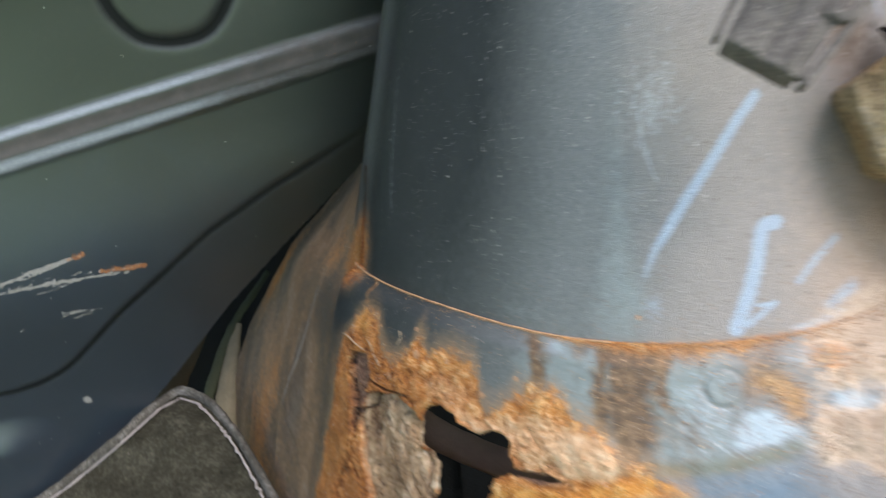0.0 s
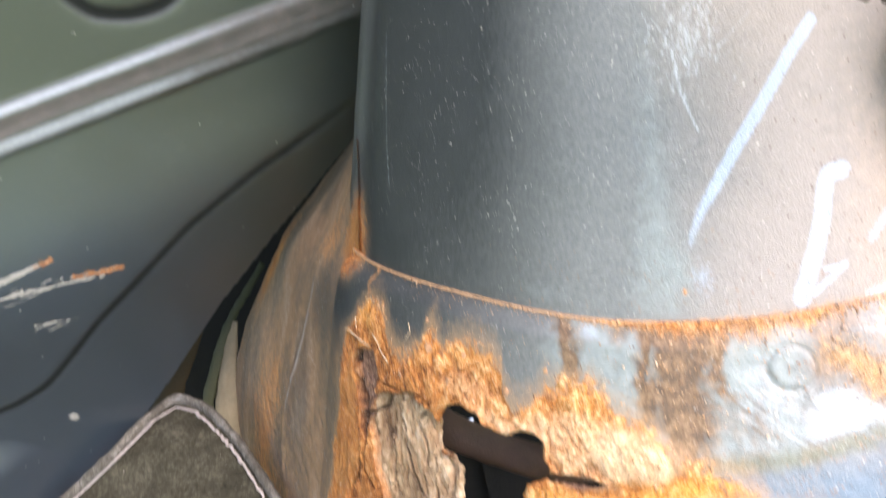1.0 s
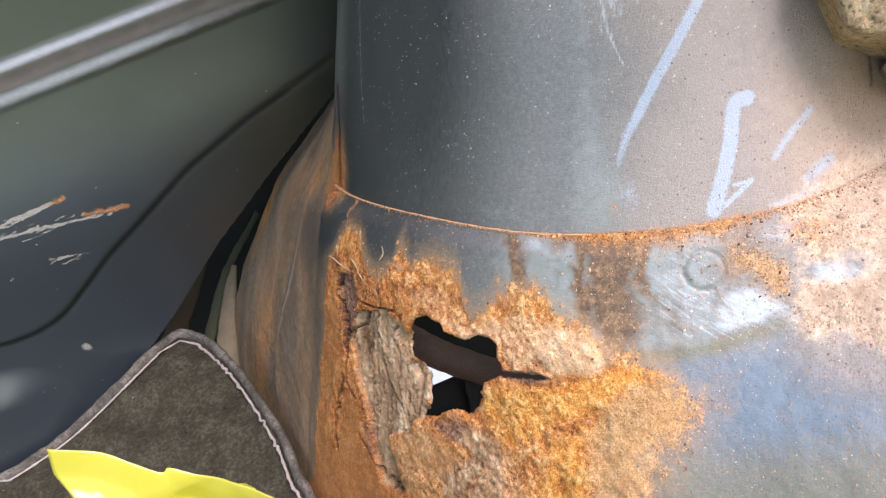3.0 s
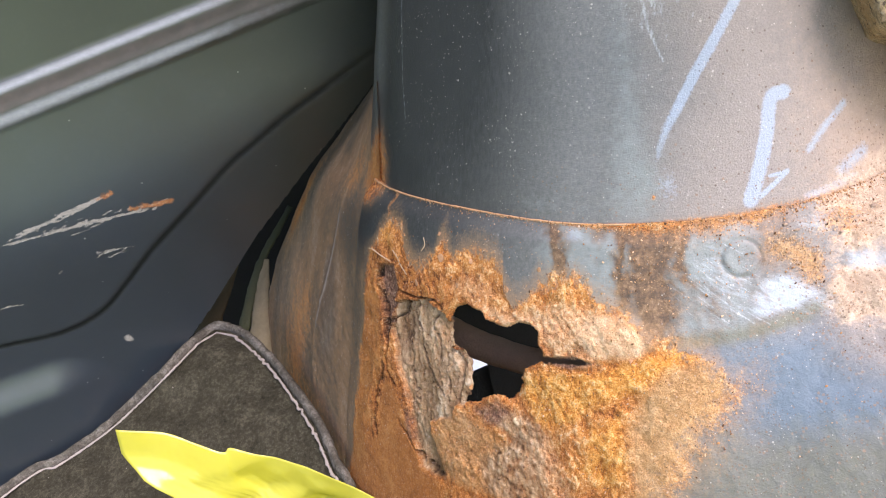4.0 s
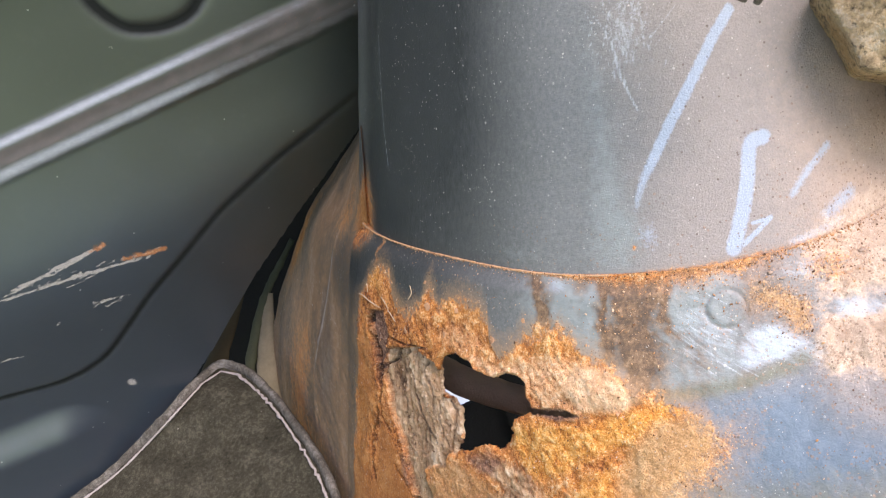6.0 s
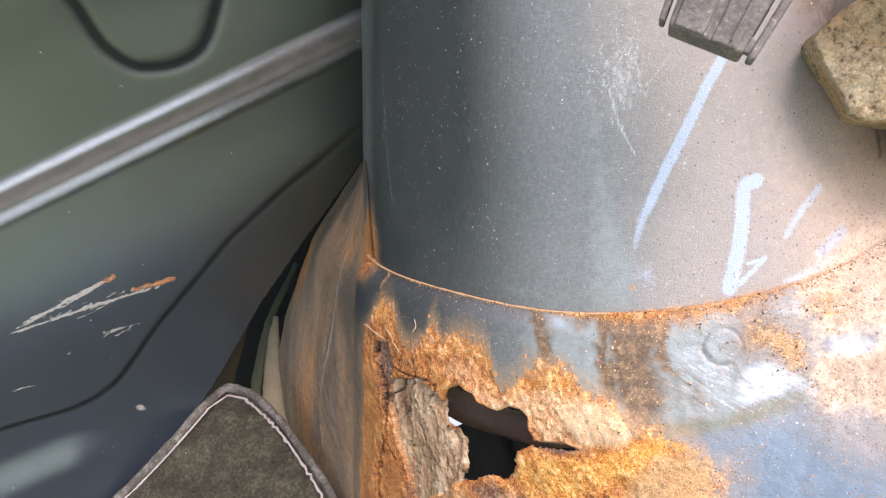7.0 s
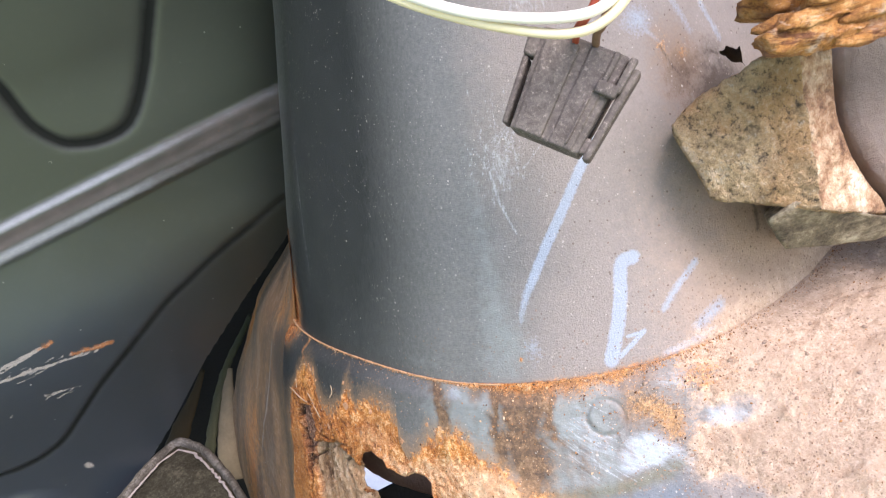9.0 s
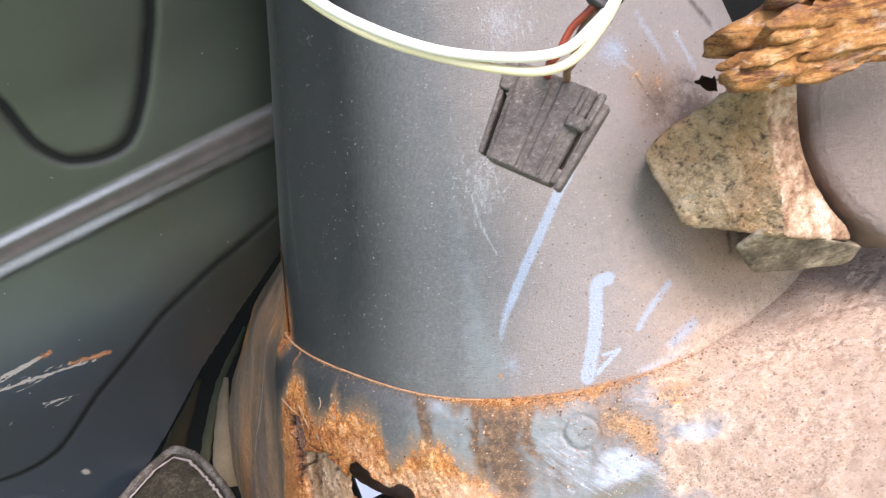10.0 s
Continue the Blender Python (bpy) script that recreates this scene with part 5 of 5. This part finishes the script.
def plastic_bag():
    bag = thing("plastic_bag", "crumpled bright yellow plastic bag standing on the floor", "bag")
    top = spline([(-0.1365, 0.2024, 0.3440), (-0.122, 0.2057, 0.338), (-0.1072, 0.2058, 0.3278), (-0.103, 0.2071, 0.3275), (-0.0883, 0.206, 0.3178), (-0.0684, 0.2018, 0.3045), (-0.04, 0.195, 0.287), (-0.015, 0.185, 0.268)], 12)
    for name, back in (("front_film", 0.0), ("back_film", 0.022)):
        bm = bmesh.new()
        grid = []
        for i, c in enumerate(top):
            row = []
            f = i / (len(top) - 1)
            for j in range(70):
                g = (j / 69) ** 1.4
                z = c.z - (0.045 if back else 0) + (0.005 - c.z) * g
                drop = c.z - z
                x = c.x + (1 - f) ** 1.3 * (-0.10 * min(drop, 0.016) + 0.085 * (1 - math.exp(-max(0, drop - 0.010) / 0.075)))
                y = c.y + back + 0.03 * g + 0.012 * (1 if back else -1) * math.sin(min(1, g * 3) * 1.57)
                v = Vector((x, y, z))
                amp = min(1, 0.30 + drop * 40)
                wx, wz = x + 0.005 * noise.noise(v * 25), z + 0.005 * noise.noise(v * 25 + Vector((7, 0, 0)))
                fold = 0.0085 * crumple((0.82 * wx + 0.57 * wz + back) / 0.034, (0.82 * wz - 0.57 * wx) / 0.017, 3)
                fold += 0.0030 * crumple((0.95 * wx + 0.31 * wz + back) / 0.015, (0.95 * wz - 0.31 * wx) / 0.009, 11)
                fold *= amp
                v += Vector((fold * 0.12, fold, fold * 0.2))
                row.append(bm.verts.new(v))
            grid.append(row)
        for ra, rb in zip(grid, grid[1:]):
            for k in range(69):
                bm.faces.new((ra[k], ra[k + 1], rb[k + 1], rb[k]))
        bmesh.ops.recalc_face_normals(bm, faces=bm.faces)
        thick(part(name, bm, FILM, bag), 0.0002)


plastic_bag()

# ---- electrical plug on its wires ----
VIEW_AXES = Matrix(((0.965, 0.238, 0.115), (0.012, 0.394, -0.919), (-0.264, 0.888, 0.377))).to_4x4()  # right, up and back axes of the camera at the path's end


def facing(x, y, z, turn=0.0, nod=0.0, swing=0.0):
    """A pose at a place, its z axis towards the path's last camera; turn: clockwise degrees."""
    return Matrix.Translation((x, y, z)) @ VIEW_AXES @ pose(0, 0, 0, nod, swing, -turn)


def connector():
    plug = thing("connector", "dusty black plastic plug hanging on its wires", "electrical plug")
    at = facing(0.0826, 0.2130, 0.4662, 25, 3, -14) @ Matrix.Scale(1.06, 4)
    mm = 0.001

    def flared(bm):
        back = at.inverted()
        for v in bm.verts:
            c = back @ v.co
            y = c.y * 1.07 + 0.0010
            v.co = at @ Vector((c.x * (0.97 + 8.0 * y) - 0.0008, y, c.z))
        return bm

    def piece(name, size, where, bevel=0.0007, material=None):
        bm = bmesh.new()
        box(bm, [s * mm for s in size], at @ Matrix.Translation([w * mm for w in where]), bevel)
        return part(name, flared(bm), material or PLUG, plug)

    # housing with a step down its middle; black boxes paint its hollows' shade
    bm = bmesh.new()
    box(bm, (0.0215, 0.0255, 0.0105), at @ Matrix.Translation((0, 0, -0.006)), 0.0009)
    part("housing", flared(bm), PLUG, plug)
    piece("raised_face", (8.5, 23.5, 2.2), (-5.0, -0.8, -0.6))
    piece("raised_face", (7.2, 24.5, 1.6), (5.2, -0.4, -0.8), 0.0006)
    piece("rail", (1.7, 17, 6.5), (-13.0, -3.6, -5.2))
    piece("rail", (2.2, 24, 6.5), (13.4, -1.2, -4.4), 0.0009)
    piece("shoulder", (4.6, 7.0, 5.5), (-11.6, 8.4, -4.0))
    piece("latch", (5.6, 3.2, 3.2), (9.6, 3.6, -0.2))
    piece("latch_arm", (1.4, 8.5, 2.6), (8.0, 8.3, -0.6), 0.0005)
    piece("latch_arm", (1.8, 9.0, 2.6), (12.0, 8.0, -0.4), 0.0005)
    piece("web", (3.0, 4.0, 3.0), (11.6, -10.0, -3.4))
    piece("rib", (0.7, 11.5, 1.2), (6.6, -5.6, 0.4), 0.0003)
    bm = bmesh.new()
    box(bm, (0.0030, 0.0088, 0.0020), at @ Matrix.Translation((0.0095, -0.0052, -0.0045)), 0.0)
    part("slot", flared(bm), DARK, plug, "black box standing in for a shaded recess")
    piece("mouth", (17, 1.2, 7.0), (0, 12.4, -6.0), 0.0, DARK)


connector()


def harness():
    loom = thing("wiring_loom", "loop of white and yellowed wires with black tape", "wires")
    part("wire", tube([(0.012, 0.206, 0.555), (0.0269, 0.2035, 0.5282), (0.0358, 0.2021, 0.5159), (0.0449, 0.2018, 0.5073), (0.0574, 0.2011, 0.4986), (0.0694, 0.2008, 0.4928), (0.0834, 0.2001, 0.4886),
                       (0.0935, 0.2003, 0.4879), (0.1015, 0.2012, 0.4917), (0.1078, 0.2021, 0.4963), (0.115, 0.206, 0.505)], 0.0014, 12, 8), WHITE_WIRE, loom)
    part("wire", tube([(0.010, 0.208, 0.553), (0.0265, 0.2047, 0.527), (0.0354, 0.203, 0.5146), (0.0469, 0.2027, 0.5035), (0.0622, 0.2027, 0.4937), (0.0783, 0.2017, 0.4862), (0.0882, 0.2009, 0.4837),
                       (0.0958, 0.2006, 0.4852), (0.1027, 0.2012, 0.4902), (0.1079, 0.2024, 0.4953), (0.114, 0.207, 0.503)], 0.0013, 12, 8), YELLOW_WIRE, loom, "yellowed white wire")
    part("wire", tube([(0.0935, 0.2230, 0.4725), (0.0938, 0.2135, 0.4795), (0.0955, 0.2102, 0.4822), (0.0987, 0.2102, 0.4887), (0.1036, 0.2096, 0.4941), (0.112, 0.209, 0.502)], 0.0011, 12, 8), BROWN_WIRE, loom, "brown wire")
    part("wire", tube([(0.0885, 0.2230, 0.4755), (0.0893, 0.2130, 0.4825), (0.0915, 0.209, 0.485), (0.0967, 0.2088, 0.491), (0.1028, 0.2068, 0.4953), (0.113, 0.208, 0.503)], 0.0010, 12, 8), RED_WIRE, loom, "red wire")
    part("sleeve", tube([(0.1040, 0.2040, 0.4950), (0.1085, 0.2055, 0.4985), (0.118, 0.209, 0.506), (0.135, 0.222, 0.525), (0.15, 0.25, 0.56), (0.12, 0.31, 0.60), (0.09, 0.36, 0.615)], 0.0042, 14, 8, 0.8, 0.12), SLEEVE, loom, "black taped sleeve")
    part("wire_tail", tube([(0.011, 0.207, 0.554), (-0.02, 0.23, 0.60), (-0.08, 0.30, 0.66), (-0.12, 0.36, 0.69)], 0.0026, 12, 8), WHITE_WIRE, loom)


harness()


# ---- crusted bracket end on the drum's flank ----
def polytope(planes, at, detail, soften, rough, seed):
    """A rounded lump bounded by planes (normal, distance in mm), in the pose at. Returns mesh rows and the plane that bounds each."""
    bm = bmesh.new()
    bmesh.ops.create_icosphere(bm, subdivisions=detail, radius=1)
    d = np.array([v.co[:] for v in bm.verts])
    n = np.array([p[:3] for p in planes], float)
    n /= np.linalg.norm(n, axis=1)[:, None]
    s = np.maximum(d @ n.T, 0.02) / np.array([p[3] for p in planes])
    r = 1 / (np.sum(s ** soften, 1) ** (1 / soften))
    which = np.argmax(s, 1)
    q = d * r[:, None] / 1000
    q = q * (1 + rough * (fbm(q + 5, 130, 5, seed) - 0.5)[:, None] + 0.6 * rough * (fbm(q + 9, 420, 3, seed + 7) - 0.5)[:, None])
    for v, c in zip(bm.verts, q):
        v.co = at @ Vector(c)
    return bm, q * 1000, which


def bracket_end():
    """A crusted block whose flank is hollowed round the bush, with a wedge of the same crust below it."""
    lump = thing("bracket_end", "brown crusted bracket end with a pale rusty rim", "bracket")
    at = facing(0.1443, 0.2512, 0.4211)
    bm, q, which = polytope([(-0.86, 0.43, -0.20, 30.7), (-0.52, 0.85, -0.12, 24.8), (0.03, 0.99, 0.10, 31.0), (0.88, 0.32, 0.35, 26.4), (-0.10, -0.98, -0.10, 17.4), (-0.80, -0.50, -0.30, 22.2),
                             (-0.5, -0.35, 1, 15.4), (0.6, -0.06, 1, 20.2), (0, 0, -1, 46)], at, 7, 26, 0.10, 3)
    hx, hy = q[:, 0] - 69 - 0.369 * (12 - q[:, 2]), q[:, 1] - 23 - 0.089 * (12 - q[:, 2])
    hub = np.hypot(hx, hy)                                       # hollowed along the bush, its wall slanted to fit the camera's view
    hollow = np.maximum(55.0 - hub, 0)
    chips = 5.0 * np.maximum(fbm(q / 1000 + 3, 60, 4, 81) - 0.55, 0) + 1.6 * (fbm(q / 1000 + 3, 330, 3, 82) - 0.5)
    for v, px, py, h, r, e in zip(bm.verts, hx, hy, hollow, hub, chips):
        v.co += at.to_3x3() @ Vector((px * h / r / 1000, py * h / r / 1000, -0.001 * e))
    bm.verts.index_update()
    bm.verts.ensure_lookup_table()
    band = (which == 7) | (which == 3)
    for name, material, label, mine in (("crust", LUMP, "", ~band), ("rim", RIM, "pale pink rusty rim", band)):
        cut = bm.copy()
        cut.verts.ensure_lookup_table()
        gone = [f for f in cut.faces if sum(bool(mine[v.index]) for v in f.verts) < 2]
        bmesh.ops.delete(cut, geom=gone, context="FACES")
        part(name, cut, material, lump, label)
    bm.free()
    bm, q, which = polytope([(-0.80, -0.50, -0.34, 16.0), (0.08, -1.00, -0.06, 7.5), (0.44, -0.89, 0.08, 12.2), (0.89, -0.34, 0.30, 18.5), (0.20, 0.97, 0.16, 5.2), (-0.56, 0.82, -0.13, 13.2), (0.1, -0.75, 0.65, 4.6), (0.15, 0.2, 1, 20), (0, 0, -1, 40)],
                            facing(0.1586, 0.2452, 0.3938), 6, 24, 0.10, 9)
    part("lower_edge", bm, LOWER, lump, "olive-grey crusted lower edge")


bracket_end()


def rusted_plate():
    """Leaves of scale split off one over another, their ragged edges running aslant."""
    plate = thing("rusted_plate", "thick flaking rusty steel plate over the bracket end", "rusty plate")
    rnd = random.Random(41)
    leaves = [(27, 14, 48, 11, 5.0, -7), (-1, -5, 24, 5.0, 3.0, -1), (17, -3, 24, 4.4, 2.4, 0), (2, -0.5, 23, 3.0, 1.8, 2), (24, 2, 27, 3.4, 1.8, 2), (6, 4, 21, 3.2, 1.8, 3), (26, 8, 28, 3.8, 2.0, 3), (8, 9, 20, 3.6, 2.0, 2), (28, 14, 30, 4.2, 2.0, 3), (8, 15, 20, 4.0, 2.2, 1)]
    for n, (x, y, long, high, deep, z) in enumerate(leaves):
        at = facing(0.1605, 0.2257, 0.4681) @ pose(x / 1000, y / 1000, z / 1000, rnd.uniform(-12, 8), rnd.uniform(-8, 8), 17 + rnd.uniform(-5, 5))
        side = [(math.cos(a) / long, math.sin(a) / high) for a in (radians(d + rnd.uniform(-11, 11)) for d in (0, 38, 75, 105, 142, 180, 218, 255, 285, 322))]
        planes = [(cx, cy, rnd.uniform(-0.2, 0.3) * math.hypot(cx, cy), rnd.uniform(0.85, 1.1) / math.hypot(cx, cy)) for cx, cy in side]
        bm, q, which = polytope(planes + [(rnd.uniform(-0.12, 0.12), rnd.uniform(-0.3, 0.3), 1, deep), (0, 0, -1, 9)], at, 6, 30, 0.22, 60 + n)
        deepen = 3.0 * (fbm(q / 1000 + n, 90, 4, 54) - 0.5) + 3.2 * (fbm(q / 1000 * [0.5, 3.0, 1.0] + n, 220, 4, 53) - 0.5)
        ragged = 6.5 * (fbm(q / 1000 + n, 130, 5, 57) - 0.5) * step(0.4, 0.9, np.abs(q[:, 1]) / high)
        for v, c, e in zip(bm.verts, deepen, ragged):
            v.co += at.to_3x3() @ Vector((0, 0.001 * e, -0.001 * c))
        part("scale_leaf", bm, FLAKE, plate)


rusted_plate()


def rubber_bush():
    """A thick disc of rubber with a rounded shoulder."""
    bush = thing("rubber_bush", "dusty grey-brown rubber bush behind the bracket end", "rubber bush")
    at = facing(0.1443, 0.2512, 0.4211) @ pose(0.0756, 0.0246, -0.011)
    shoulder = [(49.4, -30), (49.4, 1.0), (49.0, 2.6), (48.0, 3.8), (46.4, 4.6)]
    for name, profile, label in (("shoulder", shoulder, ""), ("face", [shoulder[-1]] + [(45.9 - 2.2 * k, 5.0 + 0.10 * k) for k in range(20)], "flat dusty rubber face")):
        bm = bmesh.new()
        rings = []
        for r, z in profile:
            ring = []
            for k in range(240):
                a = 2 * math.pi * k / 240
                p = Vector((r * math.cos(a), r * math.sin(a), z)) / 1000
                p.y = max(p.y, -0.0478)
                p += p.normalized() * (0.0006 * noise.noise(p * 120) + 0.0003 * noise.noise(p * 500))
                ring.append(bm.verts.new(at @ p))
            rings.append(ring)
        for ra, rb in zip(rings, rings[1:]):
            for k in range(240):
                bm.faces.new((ra[k], ra[(k + 1) % 240], rb[(k + 1) % 240], rb[k]))
        bm.faces.new(rings[-1] if name == "face" else rings[0][::-1])
        part(name, bm, RUBBER, bush, label)


rubber_bush()

# ---- what shows through the rust hole ----
spring = thing("coil_spring", "brown oxidised steel rod inside the wheel well", "spring")
part("rod", tube([(-0.060, 0.372, 0.300), (-0.050, 0.345, 0.2885), (-0.034, 0.3297, 0.279), (-0.0146, 0.3236, 0.2685), (0.0053, 0.3187, 0.261), (0.0305, 0.3175, 0.257), (0.075, 0.33, 0.257)], 0.0070, 18, 8, 1, 0.05), PIPE, spring)

# near-black sheets stand in for shade; their window fits the camera's view
well = thing("wheel_well", "near-black sheets standing in for the shade in the wheel well", "lining", kind="structure")
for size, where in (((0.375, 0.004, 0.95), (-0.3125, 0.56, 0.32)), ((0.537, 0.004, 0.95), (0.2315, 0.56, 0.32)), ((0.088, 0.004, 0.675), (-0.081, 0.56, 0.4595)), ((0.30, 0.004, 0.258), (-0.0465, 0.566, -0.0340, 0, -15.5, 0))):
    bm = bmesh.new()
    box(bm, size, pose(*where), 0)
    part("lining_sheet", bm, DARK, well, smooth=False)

# ---- the boot around it, unseen; floors and ceiling added to shape the light ----
def slab(name, label, category, size, where, material):
    bm = bmesh.new()
    box(bm, size, pose(*where), 0.003)
    ob = part(name, bm, material, None, smooth=False)
    return tagged(ob, label, category, kind="structure")


slab("floor", "dark carpeted boot floor, unseen, sized to darken the panel's reflection", "floor", (1.5, 0.61, 0.02), (0.15, 0.245, -0.01), CARPET)
slab("reflection_slab", "unseen dark slab added to darken the panel's reflection near the drum", "floor", (0.80, 0.36, 0.02), (0.50, -0.241, -0.01), CARPET)
slab("wall_back", "grey painted body wall behind the arch", "wall", (1.5, 0.02, 0.79), (0.15, 0.80, 0.395), TRIM)
slab("ceiling", "unseen grey roof slab added to block skylight over the boot", "ceiling", (1.5, 0.66, 0.02), (0.15, 0.48, 0.80), TRIM)
# unseen ground, its green set to tint the side panel's reflection
bm = bmesh.new()
bmesh.ops.create_grid(bm, x_segments=4, y_segments=4, size=400)
for v in bm.verts:
    v.co.z = -0.55
tagged(part("ground", bm, GRAVEL, None), "unseen green ground outside the car, toned for the panel's reflection", "ground", kind="structure")


slab("wall_sill", "grey painted body wall under the boot floor", "wall", (1.5, 0.02, 0.528), (0.15, -0.045, -0.286), TRIM)
# pale slab added so that the rust hole shows a white patch of daylight
slab("pavement", "pale slab added to show as daylight through the rust hole", "pavement", (3.0, 4.0, 0.04), (0, 2.62, -0.53), BACKDROP_WHITE)


# ---- loose grit on the flare and along the seam ----
def grit():
    bm = bmesh.new()
    bmesh.ops.create_icosphere(bm, subdivisions=1, radius=1)
    ball = np.array([v.co[:] for v in bm.verts])
    tris = np.array([[v.index for v in f.verts] for f in bm.faces])
    bm.free()
    rs = np.random.RandomState(7)
    th, m, p, rust, sandy, hole = skirt.ground
    shown = (m > -0.2) & (m < 125) & (hole < 0.40)
    spots = []
    for count, weight, size in ((1500, sandy * step(80, 60, m), 0.00014), (3000, step(0.35, 0.6, rust) * step(-74, -70, th), 0.00014),
                                (420, step(-24, -14, th) * step(14, 6, th) * step(48, 0, m), 0.00016), (500, np.exp(-np.abs(m) / 0.8) * step(-10, -30, th), 0.00013),
                                (900, np.exp(-np.abs(m) / 1.8) * step(-30, -16, th), 0.00015), (400, step(-4, 6, th) * step(34, 44, m), 0.00014), (700, step(-66, -50, th) * step(30, 8, m), 0.00012), (1500, step(0.12, 0.40, rust) * step(0.60, 0.45, rust) * step(-74, -68, th), 0.00015)):
        w = weight * shown
        pick = rs.choice(len(th), count, p=w / w.sum())
        spots.append((pick, size * np.exp(np.clip(rs.normal(0, 0.45, count), -1, 1))))
    pick, size = np.concatenate([a for a, _ in spots]), np.concatenate([b for _, b in spots])
    out = np.stack([p[pick, 0] - CX, p[pick, 1] - CY, 0 * pick], -1)
    out = out / np.linalg.norm(out, axis=1)[:, None] * 0.6 + [0, 0, 0.5]
    at, n = p[pick] + out * size[:, None] * 0.8 + rs.normal(0, 0.0001, (len(pick), 3)), len(pick)
    turn = [np.array(Euler(e).to_matrix()) for e in rs.uniform(0, 6.28, (40, 3))]
    shape = np.stack([(ball * [1.5, 1.0, 0.75] * (0.7 + 0.6 * rs.rand(len(ball), 1))) @ r for r in turn])
    co = shape[rs.randint(0, 40, n)] * size[:, None, None] + at[:, None]
    faces = tris[None] + (np.arange(n) * len(ball))[:, None, None]
    me = bpy.data.meshes.new("grit")
    me.from_pydata(co.reshape(-1, 3).tolist(), [], faces.reshape(-1, 3).tolist())
    tagged(link_part("grit", me, GRIT, None), "brown sand grains and crumbs lying on the arch", "grit", kind="stuff")


def grit_material():
    k = Mat("sand_grains", 0.85, spec=0.3)
    rand = k.n("ShaderNodeNewGeometry").outputs["Random Per Island"]
    return k.done(k.ramp(rand, [(0.0, (0.07, 0.035, 0.020)), (0.30, (0.26, 0.125, 0.055)), (0.60, (0.50, 0.25, 0.10)), (0.90, (0.58, 0.38, 0.23)), (1.0, (0.66, 0.48, 0.34))]), 0.85)


GRIT = grit_material()
grit()


# ---- pebbles ----
PEBBLE = plain("grey_brown_pebble", (0.16, 0.105, 0.075), (0.50, 0.37, 0.28), 0.95, 700, 0.0004)
rnd = random.Random(3)
spots = [(6.3, 5, 0.0012), (7.7, 7.5, 0.0010), (18.5, 7.5, 0.0013), (13, 12, 0.0009), (20, 14, 0.0010), (24, 8, 0.0013), (27, 20, 0.0012), (31, 12, 0.0010), (22, 30, 0.0011), (35, 26, 0.0013), (16, 40, 0.0010), (29, 36, 0.0012), (9, 33, 0.0009)]
for t, m_at, size in spots:
    size *= 0.6
    c, n = on_skirt(t, m_at, size * 0.35)
    bm = bmesh.new()
    bmesh.ops.create_icosphere(bm, subdivisions=2, radius=size)
    for v in bm.verts:
        k = v.co * 900 / (size * 1000) + Vector((t, m_at, 0))
        v.co = c + Vector((v.co.x * 1.25, v.co.y, v.co.z * 0.75)) * (1 + 0.7 * noise.noise(k * 0.8))
    tagged(part("pebble", bm, PEBBLE, None), "small grey-brown pebble lying on the sandy arch", "pebble", "pebbles on the arch")
